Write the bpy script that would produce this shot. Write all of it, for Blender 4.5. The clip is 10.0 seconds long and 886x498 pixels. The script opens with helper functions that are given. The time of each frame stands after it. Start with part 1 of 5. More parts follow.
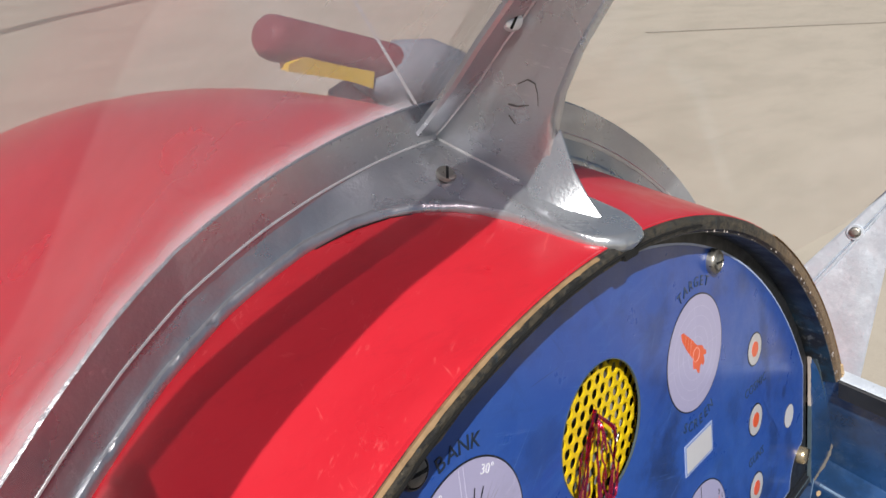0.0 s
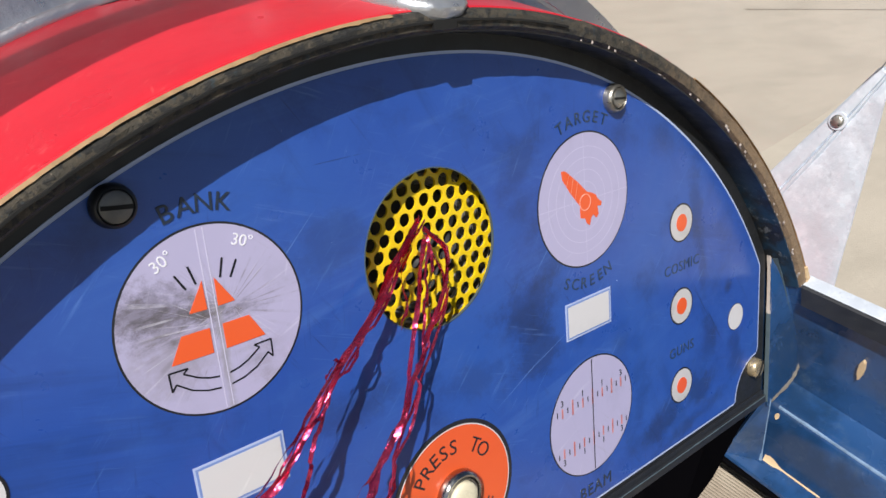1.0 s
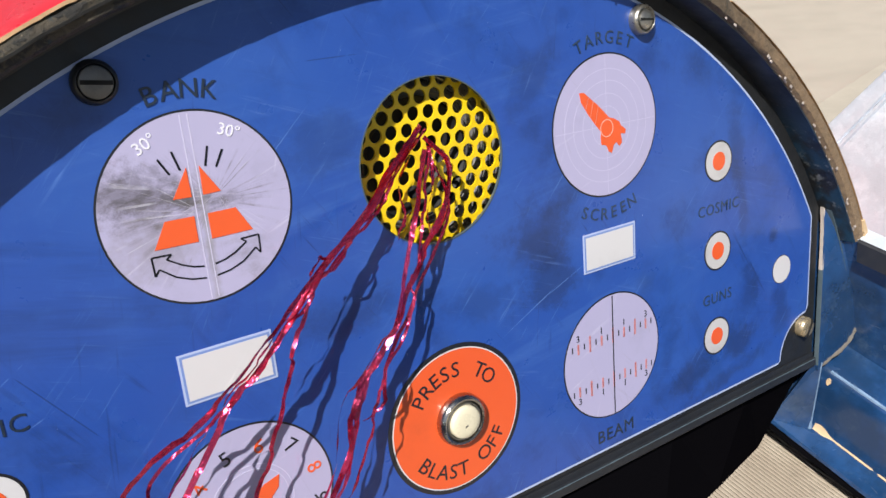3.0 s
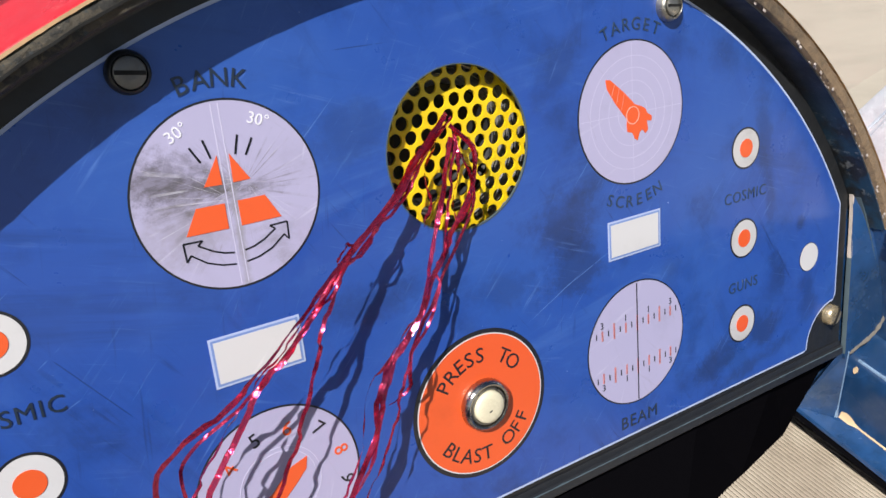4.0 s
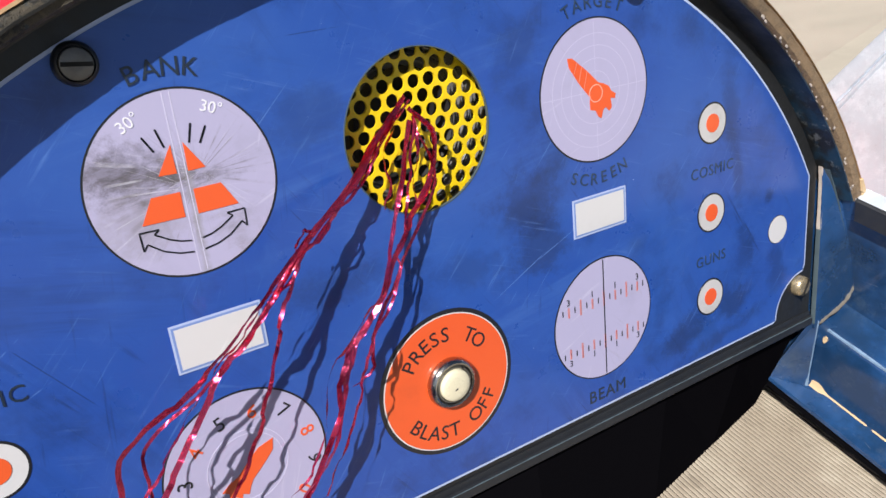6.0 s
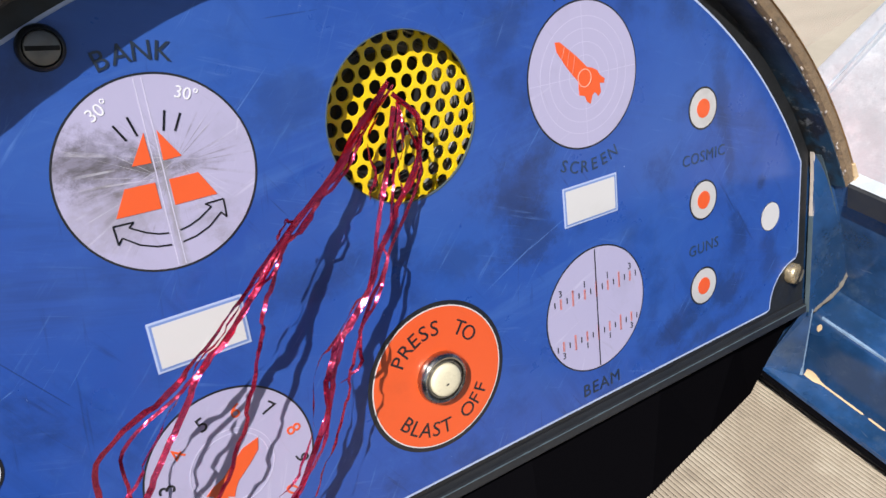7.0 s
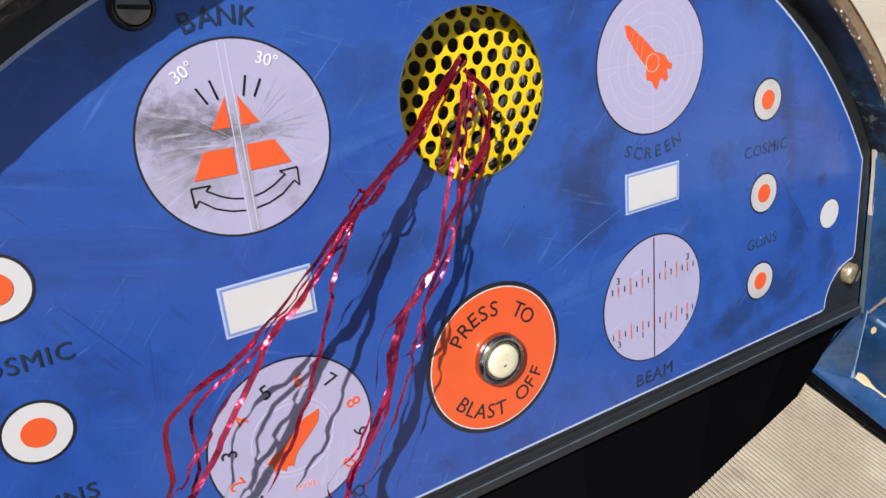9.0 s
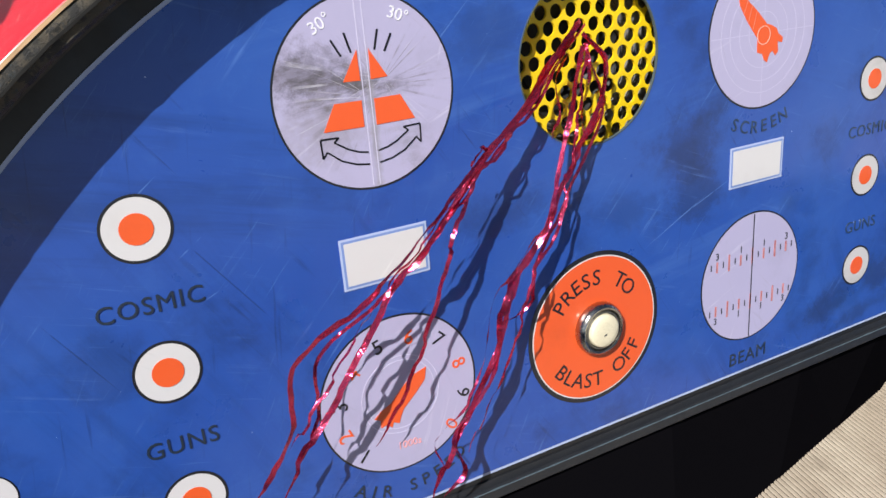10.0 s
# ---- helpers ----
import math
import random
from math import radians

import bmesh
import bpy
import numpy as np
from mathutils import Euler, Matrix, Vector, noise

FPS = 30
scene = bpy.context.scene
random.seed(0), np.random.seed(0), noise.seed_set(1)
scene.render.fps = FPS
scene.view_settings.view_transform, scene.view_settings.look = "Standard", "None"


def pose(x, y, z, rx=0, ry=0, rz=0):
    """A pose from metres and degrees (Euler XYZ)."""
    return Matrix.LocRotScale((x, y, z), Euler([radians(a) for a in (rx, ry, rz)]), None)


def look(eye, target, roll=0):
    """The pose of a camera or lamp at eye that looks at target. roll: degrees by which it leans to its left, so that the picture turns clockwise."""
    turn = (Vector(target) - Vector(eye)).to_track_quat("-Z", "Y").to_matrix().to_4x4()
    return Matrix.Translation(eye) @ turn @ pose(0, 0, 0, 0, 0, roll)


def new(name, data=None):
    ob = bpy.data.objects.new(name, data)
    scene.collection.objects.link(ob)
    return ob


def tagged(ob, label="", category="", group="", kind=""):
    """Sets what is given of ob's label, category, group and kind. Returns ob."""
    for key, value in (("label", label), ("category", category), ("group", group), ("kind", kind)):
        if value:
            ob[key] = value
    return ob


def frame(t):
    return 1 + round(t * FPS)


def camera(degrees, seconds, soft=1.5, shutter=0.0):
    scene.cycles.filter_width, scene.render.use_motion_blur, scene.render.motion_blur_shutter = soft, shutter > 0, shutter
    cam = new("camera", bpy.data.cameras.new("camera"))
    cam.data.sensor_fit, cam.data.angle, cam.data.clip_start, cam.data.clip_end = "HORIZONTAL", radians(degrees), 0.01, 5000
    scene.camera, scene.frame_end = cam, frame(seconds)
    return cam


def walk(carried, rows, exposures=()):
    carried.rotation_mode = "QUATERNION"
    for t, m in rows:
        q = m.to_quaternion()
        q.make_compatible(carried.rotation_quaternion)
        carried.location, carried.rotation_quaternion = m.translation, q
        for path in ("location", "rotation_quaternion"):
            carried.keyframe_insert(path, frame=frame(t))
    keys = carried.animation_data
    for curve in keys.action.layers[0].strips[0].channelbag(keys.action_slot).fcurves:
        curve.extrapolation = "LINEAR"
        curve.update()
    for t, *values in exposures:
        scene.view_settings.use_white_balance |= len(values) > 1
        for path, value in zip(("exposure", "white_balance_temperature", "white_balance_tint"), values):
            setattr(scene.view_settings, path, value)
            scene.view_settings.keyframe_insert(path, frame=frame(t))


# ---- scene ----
from mathutils.geometry import delaunay_2d_cdt

cam = camera(59.4, 10.0)
PATH = [
    (0, (-0.2815, -0.1283, 0.9345), (1.0939, 1.0300, 0.0590), 4.58),
    (0.2, (-0.2531, -0.1622, 0.9093), (1.0722, 1.0433, 0.0202), 4.56),
    (0.4, (-0.2354, -0.1842, 0.8928), (1.0591, 1.0474, -0.0059), 4.77),
    (0.5, (-0.2254, -0.1927, 0.8839), (1.0547, 1.0470, -0.0242), 5.12),
    (0.7, (-0.2116, -0.2048, 0.8690), (1.0363, 1.0584, -0.0513), 5.28),
    (1, (-0.1945, -0.2163, 0.8541), (1.0072, 1.0821, -0.0785), 5.27),
    (1.2, (-0.1877, -0.2210, 0.8475), (0.9837, 1.0982, -0.0946), 5.14),
    (1.5, (-0.1766, -0.2301, 0.8378), (0.9613, 1.1119, -0.1132), 5.07),
    (2, (-0.1715, -0.2422, 0.8367), (0.9223, 1.1350, -0.1156), 4.64),
    (2.5, (-0.1685, -0.2502, 0.8398), (0.8899, 1.1527, -0.1151), 4.18),
    (2.8, (-0.1691, -0.2467, 0.8284), (0.8649, 1.1702, -0.1325), 3.94),
    (3, (-0.1704, -0.2473, 0.8240), (0.8515, 1.1762, -0.1401), 3.75),
    (3.2, (-0.1700, -0.2478, 0.8267), (0.8399, 1.1807, -0.1425), 3.59),
    (4.3, (-0.1728, -0.2489, 0.8263), (0.7763, 1.1886, -0.1899), 2.90),
    (4.5, (-0.1730, -0.2481, 0.8268), (0.7717, 1.1860, -0.1984), 2.82),
    (4.8, (-0.1798, -0.2492, 0.8333), (0.7573, 1.1827, -0.2018), 2.59),
    (5, (-0.1814, -0.2513, 0.8290), (0.7524, 1.1740, -0.2181), 2.64),
    (5.2, (-0.1785, -0.2505, 0.8290), (0.7573, 1.1676, -0.2261), 2.63),
    (5.5, (-0.1696, -0.2539, 0.8286), (0.7712, 1.1556, -0.2336), 2.64),
    (5.7, (-0.1646, -0.2562, 0.8340), (0.7798, 1.1464, -0.2340), 2.61),
    (6.8, (-0.1571, -0.2501, 0.8264), (0.8182, 1.1272, -0.2468), 2.14),
    (7, (-0.1563, -0.2503, 0.8243), (0.8216, 1.1279, -0.2454), 1.99),
    (7.5, (-0.1512, -0.2507, 0.8255), (0.8349, 1.1216, -0.2441), 2.04),
    (8, (-0.1501, -0.2533, 0.8261), (0.8348, 1.1225, -0.2402), 2.23),
    (8.5, (-0.1530, -0.2549, 0.8306), (0.8146, 1.1344, -0.2341), 2.61),
    (8.7, (-0.1613, -0.2499, 0.8228), (0.7981, 1.1480, -0.2381), 2.72),
    (9, (-0.1727, -0.2454, 0.8145), (0.7546, 1.1701, -0.2516), 2.82),
    (9.2, (-0.1817, -0.2406, 0.8072), (0.7308, 1.1824, -0.2616), 3.03),
    (9.5, (-0.1943, -0.2377, 0.8007), (0.6859, 1.2041, -0.2700), 2.96),
    (9.7, (-0.1979, -0.2370, 0.8013), (0.6625, 1.2139, -0.2732), 2.99),
    (10, (-0.2025, -0.2385, 0.8016), (0.6414, 1.2226, -0.2723), 2.91),
]
walk(cam, [(t, look(eye, target, roll)) for t, eye, target, roll in PATH], exposures=((0, -0.06), (0.5, -0.14), (1.0, 0.18), (1.5, 0.32), (10, 0.33)))

# ---------------------------------------------------------------- world, sun
SUN_WAY = Vector((1.15, 0.6735, -1.350)).normalized()   # the way the sunlight travels
world = bpy.data.worlds.new("world")
scene.world = world
world.use_nodes = True
wn = world.node_tree
sky = wn.nodes.new("ShaderNodeTexSky")
sky.sky_type = "NISHITA"
sky.sun_disc = False
sky.sun_elevation = math.asin(-SUN_WAY.z)
sky.sun_rotation = math.atan2(-SUN_WAY.x, -SUN_WAY.y)
wn.links.new(sky.outputs[0], wn.nodes["Background"].inputs[0])
wn.nodes["Background"].inputs[1].default_value = 0.050
sun_data = bpy.data.lights.new("sun", "SUN")
sun_data.energy, sun_data.angle, sun_data.color = 5.0, radians(0.53), (1.0, 0.962, 0.905)
sun = new("sun", sun_data)
sun.matrix_world = look((-2, -1.2, 3), Vector((-2, -1.2, 3)) + SUN_WAY)

# ---------------------------------------------------------------- frame of the dash
H = 0.70                       # height of the loudspeaker's centre over the ground
LEAN_BACK = radians(15)        # the dash leans forward at its top
SA, CA = math.sin(LEAN_BACK), math.cos(LEAN_BACK)
PANEL = Matrix(((1, 0, 0, 0), (0, SA, -CA, 0), (0, CA, SA, H), (0, 0, 0, 1)))   # columns: along, up, out of the dash
VC, R_RIM, R_IN, R_LINE = -0.236, 0.3325, 0.3245, 0.311
W_RIM = 0.020


def on_dash(u, v, w=0.0):
    return PANEL @ Vector((u, v, w))


def rim_point(a, r, w=W_RIM):
    """A point of the arched rim: angle from its top, radius, distance out of the dash."""
    return on_dash(r * math.sin(a), VC + r * math.cos(a), w)


# ---------------------------------------------------------------- materials
def rgb(*c):
    return (*c, 1.0)


class Mat:
    """A node material with a few short cuts."""

    def __init__(self, name, colour, rough=0.5, metal=0.0, coat=0.0, spec=0.5):
        self.m = bpy.data.materials.new(name)
        self.m.use_nodes = True
        self.t = self.m.node_tree
        self.b = self.t.nodes["Principled BSDF"]
        self.b.inputs["Base Color"].default_value = rgb(*colour)
        self.b.inputs["Roughness"].default_value = rough
        self.b.inputs["Metallic"].default_value = metal
        self.b.inputs["Coat Weight"].default_value = coat
        self.b.inputs["Coat Roughness"].default_value = 0.16
        self.b.inputs["Specular IOR Level"].default_value = spec
        self.co = self.t.nodes.new("ShaderNodeTexCoord")
        self.colour = None
        self.base = colour
        self.height = None

    def node(self, kind, **inputs):
        n = self.t.nodes.new(kind)
        for k, v in inputs.items():
            n.inputs[k.replace("_", " ")].default_value = v
        return n

    def noise(self, scale, detail=4.0, rough=0.6, stretch=(1, 1, 1), turn=0.0, object_space=True, shift=0.0):
        mp = self.t.nodes.new("ShaderNodeMapping")
        first = self.t.nodes.new("ShaderNodeMapping")
        first.inputs["Rotation"].default_value = (0, 0, turn)
        mp.inputs["Scale"].default_value = stretch
        mp.inputs["Location"].default_value = (shift, shift * 0.7, shift * 0.3)
        self.t.links.new(self.co.outputs["Object"], first.inputs[0])
        self.t.links.new(first.outputs[0], mp.inputs[0])
        n = self.node("ShaderNodeTexNoise", Scale=scale, Detail=detail, Roughness=rough)
        self.t.links.new(mp.outputs[0], n.inputs["Vector"])
        return n.outputs["Fac"]

    def ramp(self, fac, lo, hi, a=0.0, b=1.0):
        n = self.t.nodes.new("ShaderNodeMapRange")
        n.interpolation_type = "SMOOTHSTEP"
        for i, v in enumerate((lo, hi, a, b)):
            n.inputs[i + 1].default_value = v
        self.t.links.new(fac, n.inputs[0])
        return n.outputs[0]

    def times(self, a, b, how="MULTIPLY"):
        n = self.t.nodes.new("ShaderNodeMath")
        n.operation = how
        for i, v in enumerate((a, b)):
            if isinstance(v, (int, float)):
                n.inputs[i].default_value = v
            else:
                self.t.links.new(v, n.inputs[i])
        return n.outputs[0]

    def blend(self, fac, colour):
        """Lay a colour over what is there, by a mask."""
        n = self.t.nodes.new("ShaderNodeMix")
        n.data_type = "RGBA"
        if self.colour is None:
            n.inputs[6].default_value = rgb(*self.base)
        else:
            self.t.links.new(self.colour, n.inputs[6])
        n.inputs[7].default_value = rgb(*colour)
        self.t.links.new(fac, n.inputs[0])
        self.colour = n.outputs[2]
        self.t.links.new(self.colour, self.b.inputs["Base Color"])
        return self

    def rough(self, fac, a, b):
        self.t.links.new(self.ramp(fac, 0.3, 0.7, a, b), self.b.inputs["Roughness"])
        return self

    def bump(self, fac, depth, strength=0.5):
        n = self.node("ShaderNodeBump", Strength=strength, Distance=depth)
        self.t.links.new(fac, n.inputs["Height"])
        if self.height is not None:
            self.t.links.new(self.height, n.inputs["Normal"])
        self.height = n.outputs[0]
        self.t.links.new(self.height, self.b.inputs["Normal"])
        return self


def scratches(k, turn, scale=60, lo=0.66, hi=0.74, shift=0.0):
    """Fine lines along one way, broken up by patches."""
    line = k.ramp(k.noise(scale, 3, 0.7, (1, 0.045, 1), turn, shift=shift), lo, hi)
    patch = k.ramp(k.noise(22, 4, 0.6, shift=shift + 3), 0.46, 0.64)
    return k.times(line, patch)


def smudges(k, scale=22, lo=0.5, hi=0.78, shift=0.0):
    return k.ramp(k.noise(scale, 6, 0.65, shift=shift), lo, hi)


def printed(name, colour, rough=0.33, wear=0.25, dirt=(0.05, 0.05, 0.08)):
    """Printed plastic laminate, with rubbed dirt and fine scratches."""
    k = Mat(name, colour, rough, coat=0.35)
    k.blend(k.times(smudges(k, 30, 0.5, 0.8, 1.3), wear), dirt)
    lift = tuple(min(1.0, c * 1.6 + 0.06) for c in colour)
    k.blend(k.times(scratches(k, 0.7, 260, 0.64, 0.74), 0.35), lift)
    k.blend(k.times(scratches(k, -0.9, 300, 0.64, 0.74, 5.0), 0.3), tuple(c * 0.5 for c in colour))
    k.rough(k.noise(40, 4), rough - 0.08, rough + 0.12)
    k.bump(k.noise(700, 3), 0.0002, 0.12)
    return k.m


BLUE = (0.020, 0.074, 0.355)


def blot(k, x, y, rx, ry, turn=0.0, soft=0.5):
    """A soft oval patch at a place of the dash, ragged by noise: 1 inside, 0 outside."""
    mp = k.t.nodes.new("ShaderNodeMapping")
    mp.vector_type = "TEXTURE"
    mp.inputs["Location"].default_value = (x, y, 0)
    mp.inputs["Rotation"].default_value = (0, 0, turn)
    mp.inputs["Scale"].default_value = (rx, ry, 1)
    k.t.links.new(k.co.outputs["Object"], mp.inputs[0])
    ln = k.t.nodes.new("ShaderNodeVectorMath")
    ln.operation = "LENGTH"
    k.t.links.new(mp.outputs[0], ln.inputs[0])
    rag = k.times(k.times(k.noise(38, 7, 0.75, shift=x * 50), -0.5, "ADD"), 3.4)
    d = k.times(ln.outputs["Value"], rag, "ADD")
    return k.ramp(d, 1.15, 1.15 - soft * 1.3, 0.0, 1.0)


def long_scratch(k, x, y, half, turn):
    """One thin straight scratch on the dash, broken and fading at its ends."""
    mp = k.t.nodes.new("ShaderNodeMapping")
    mp.vector_type = "TEXTURE"
    mp.inputs["Location"].default_value = (x, y, 0)
    mp.inputs["Rotation"].default_value = (0, 0, turn)
    mp.inputs["Scale"].default_value = (half, 0.00032, 1)
    k.t.links.new(k.co.outputs["Object"], mp.inputs[0])
    ln = k.t.nodes.new("ShaderNodeVectorMath")
    ln.operation = "LENGTH"
    k.t.links.new(mp.outputs[0], ln.inputs[0])
    return k.times(k.ramp(ln.outputs["Value"], 1.0, 0.5, 0.0, 1.0), k.ramp(k.noise(90, 3, 0.6, shift=x * 40), 0.38, 0.52))


def make_blue():
    k = Mat("blue_laminate", BLUE, 0.36, coat=0.35)
    k.blend(k.times(k.ramp(k.noise(9, 4, 0.6), 0.4, 0.7), 0.35), (0.036, 0.125, 0.44))
    k.blend(k.times(smudges(k, 26, 0.50, 0.76, 1.3), 0.6), (0.009, 0.028, 0.12))
    k.blend(k.times(smudges(k, 70, 0.52, 0.70, 8.0), 0.35), (0.035, 0.11, 0.42))
    # long wiping marks
    for turn, sh, amt, col in ((0.25, 31, 0.4, (0.008, 0.03, 0.13)), (-0.15, 37, 0.35, (0.07, 0.17, 0.5)), (1.1, 43, 0.3, (0.008, 0.03, 0.13))):
        wipe = k.times(k.ramp(k.noise(45, 5, 0.75, (1, 0.08, 1), turn + 1.57, shift=sh), 0.5, 0.68), k.ramp(k.noise(8, 3, 0.5, shift=sh + 2), 0.45, 0.6))
        k.blend(k.times(wipe, amt), col)
    # rubbed-in dirt where riders and streamers touch
    for x, y, rx, ry, tn, a in ((0.055, -0.044, 0.030, 0.019, 0.25, 0.5), (0.059, -0.066, 0.020, 0.021, -0.5, 0.52), (0.046, -0.050, 0.015, 0.010, 0.5, 0.35), (0.070, -0.030, 0.022, 0.009, 0.7, 0.35), (0.197, -0.022, 0.009, 0.034, 0.1, 0.4), (0.205, -0.062, 0.005, 0.020, 0.1, 0.4), (0.2344, -0.0855, 0.006, 0.006, 0.0, 0.6),
                                (0.203, -0.143, 0.022, 0.011, 0.2, 0.58), (0.166, -0.153, 0.030, 0.012, 0.3, 0.55), (0.21, -0.116, 0.012, 0.020, 0.0, 0.4), (0.054, 0.028, 0.022, 0.009, 0.9, 0.35), (-0.045, -0.056, 0.026, 0.011, 0.1, 0.4),
                                (0.014, -0.067, 0.020, 0.010, 0.0, 0.3), (0.196, -0.163, 0.032, 0.007, 0.2, 0.45), (0.125, -0.086, 0.012, 0.010, 0.0, 0.3), (-0.05, 0.016, 0.020, 0.012, 0.2, 0.3), (0.166, 0.02, 0.012, 0.016, 0.4, 0.3), (-0.20, -0.075, 0.02, 0.014, 0.0, 0.3),
                                (0.245, -0.13, 0.010, 0.022, 0.0, 0.4)):
        k.blend(k.times(blot(k, x, y, rx, ry, tn, 0.7), a), (0.012, 0.022, 0.07))
    for turn, sc, sh, amt, col in ((0.75, 420, 0, 0.5, (0.10, 0.22, 0.58)), (-0.6, 280, 5, 0.6, (0.010, 0.026, 0.11)), (1.9, 480, 9, 0.25, (0.11, 0.22, 0.56)), (0.1, 320, 13, 0.5, (0.012, 0.034, 0.14)), (-1.2, 440, 17, 0.28, (0.12, 0.23, 0.56)), (0.5, 620, 29, 0.25, (0.13, 0.25, 0.58))):
        k.blend(k.times(scratches(k, turn, sc, 0.60, 0.71, sh), amt), col)
    # single long scratches
    for x, y, half, turn, pale in ((-0.1583, -0.054, 0.0344, -0.96, 0), (-0.2092, -0.067, 0.0252, -1.02, 0), (-0.1585, -0.0573, 0.0105, 0.41, 1), (-0.1835, -0.023, 0.0141, 0.65, 1), (-0.1666, -0.0405, 0.0073, 0.61, 1), (-0.0711, 0.0132, 0.0284, 0.76, 1), (-0.0418, 0.0462, 0.016, 0.02, 0), (0.0657, -0.0714, 0.0225, 0.37, 1), (0.0474, -0.079, 0.024, 0.45, 1)):
        k.blend(k.times(long_scratch(k, x, y, half, turn), 0.5), (0.12, 0.24, 0.60) if pale else (0.008, 0.022, 0.09))
    k.blend(k.ramp(k.noise(420, 2, 0.5, shift=21), 0.78, 0.80), (0.4, 0.5, 0.75))
    k.rough(k.noise(35, 5, 0.6), 0.26, 0.48)
    k.bump(k.noise(22, 2), 0.0012, 0.06)
    k.bump(k.noise(700, 3), 0.0002, 0.12)
    return k.m


def rays(k, x, y, scale, lo, hi, shift=0.0):
    """Fine scratches that fan out from a point of the dash."""
    mp = k.t.nodes.new("ShaderNodeMapping")
    mp.vector_type = "TEXTURE"
    mp.inputs["Location"].default_value = (x, y, 0)
    mp.inputs["Rotation"].default_value = (0, 0, 1.2)
    k.t.links.new(k.co.outputs["Object"], mp.inputs[0])
    g = k.t.nodes.new("ShaderNodeTexGradient")
    g.gradient_type = "RADIAL"
    k.t.links.new(mp.outputs[0], g.inputs[0])
    n = k.node("ShaderNodeTexNoise", Scale=scale, Detail=3.0, Roughness=0.7)
    n.noise_dimensions = "1D"
    k.t.links.new(k.times(g.outputs["Fac"], shift, "ADD"), n.inputs["W"])
    return k.times(k.ramp(n.outputs["Fac"], lo, hi), k.ramp(k.noise(60, 3, 0.6, shift=shift), 0.42, 0.62))


def make_dial():
    k = Mat("lilac_print", (0.43, 0.405, 0.60), 0.38, coat=0.35)
    k.blend(k.times(smudges(k, 40, 0.5, 0.8, 1.3), 0.2), (0.2, 0.19, 0.25))
    # the worn dial is rubbed dark along one side, with rays of scratches
    streak = k.ramp(k.noise(130, 6, 0.75, (1, 0.25, 1), 1.45), 0.36, 0.62)
    k.blend(k.times(k.times(blot(k, -0.1175, 0.0085, 0.0225, 0.0115, -0.15, 0.6), k.ramp(streak, 0.0, 1.0, 0.6, 1.0)), 0.9), (0.075, 0.066, 0.068))
    k.blend(k.times(k.times(blot(k, -0.098, 0.0015, 0.030, 0.0058, 0.1, 0.9), streak), 0.9), (0.10, 0.088, 0.09))
    k.blend(k.times(k.times(blot(k, -0.085, -0.018, 0.010, 0.016, 0.4, 0.9), streak), 0.55), (0.18, 0.17, 0.18))
    k.blend(k.times(blot(k, -0.0975, -0.012, 0.0022, 0.03, 0.0, 0.9), 0.7), (0.26, 0.25, 0.27))
    k.blend(k.times(blot(k, -0.116, -0.010, 0.020, 0.014, 0.4, 0.9), 0.42), (0.22, 0.2, 0.2))
    near = blot(k, -0.102, -0.002, 0.034, 0.028, 0.0, 0.9)
    k.blend(k.times(k.times(rays(k, -0.094, 0.0025, 60, 0.52, 0.66), near), 0.8), (0.16, 0.145, 0.15))
    k.blend(k.times(k.times(rays(k, -0.092, 0.0045, 75, 0.58, 0.70, 3.0), near), 0.5), (0.70, 0.69, 0.79))
    k.blend(k.times(k.times(rays(k, -0.098, -0.001, 90, 0.60, 0.70, 7.0), near), 0.6), (0.75, 0.74, 0.83))
    for turn, sc, sh, amt in ((0.35, 330, 0, 0.5), (-0.35, 360, 5, 0.45), (1.2, 300, 9, 0.4), (-0.8, 340, 15, 0.4)):
        k.blend(k.times(scratches(k, turn, sc, 0.62, 0.72, sh), amt), (0.66, 0.65, 0.78) if sh in (0, 9) else (0.25, 0.23, 0.27))
    k.rough(k.noise(40, 4), 0.3, 0.5)
    k.bump(k.noise(700, 3), 0.0002, 0.12)
    return k.m


M_BLUE, M_DIAL = make_blue(), make_dial()
M_WHITE = printed("white_print", (0.63, 0.62, 0.64), 0.38, 0.30, (0.36, 0.33, 0.31))
M_ORANGE = printed("orange_print", (0.78, 0.105, 0.024), 0.38, 0.2, (0.3, 0.05, 0.02))
M_BLACK = printed("black_print", (0.012, 0.013, 0.018), 0.38, 0.1)
M_NAVY_TEXT = printed("dark_navy_print", (0.014, 0.026, 0.05), 0.4, 0.1)
M_FADED_TEXT = printed("faded_navy_print", (0.020, 0.045, 0.10), 0.4, 0.2)
M_DULL_WHITE = printed("dull_white_print", (0.54, 0.53, 0.54), 0.42, 0.55, (0.25, 0.23, 0.22))
M_HALF_BLUE = printed("half_blue_print", (0.17, 0.26, 0.56), 0.38, 0.1)
M_PALE = printed("pale_blue_print", (0.42, 0.5, 0.72), 0.38, 0.1)


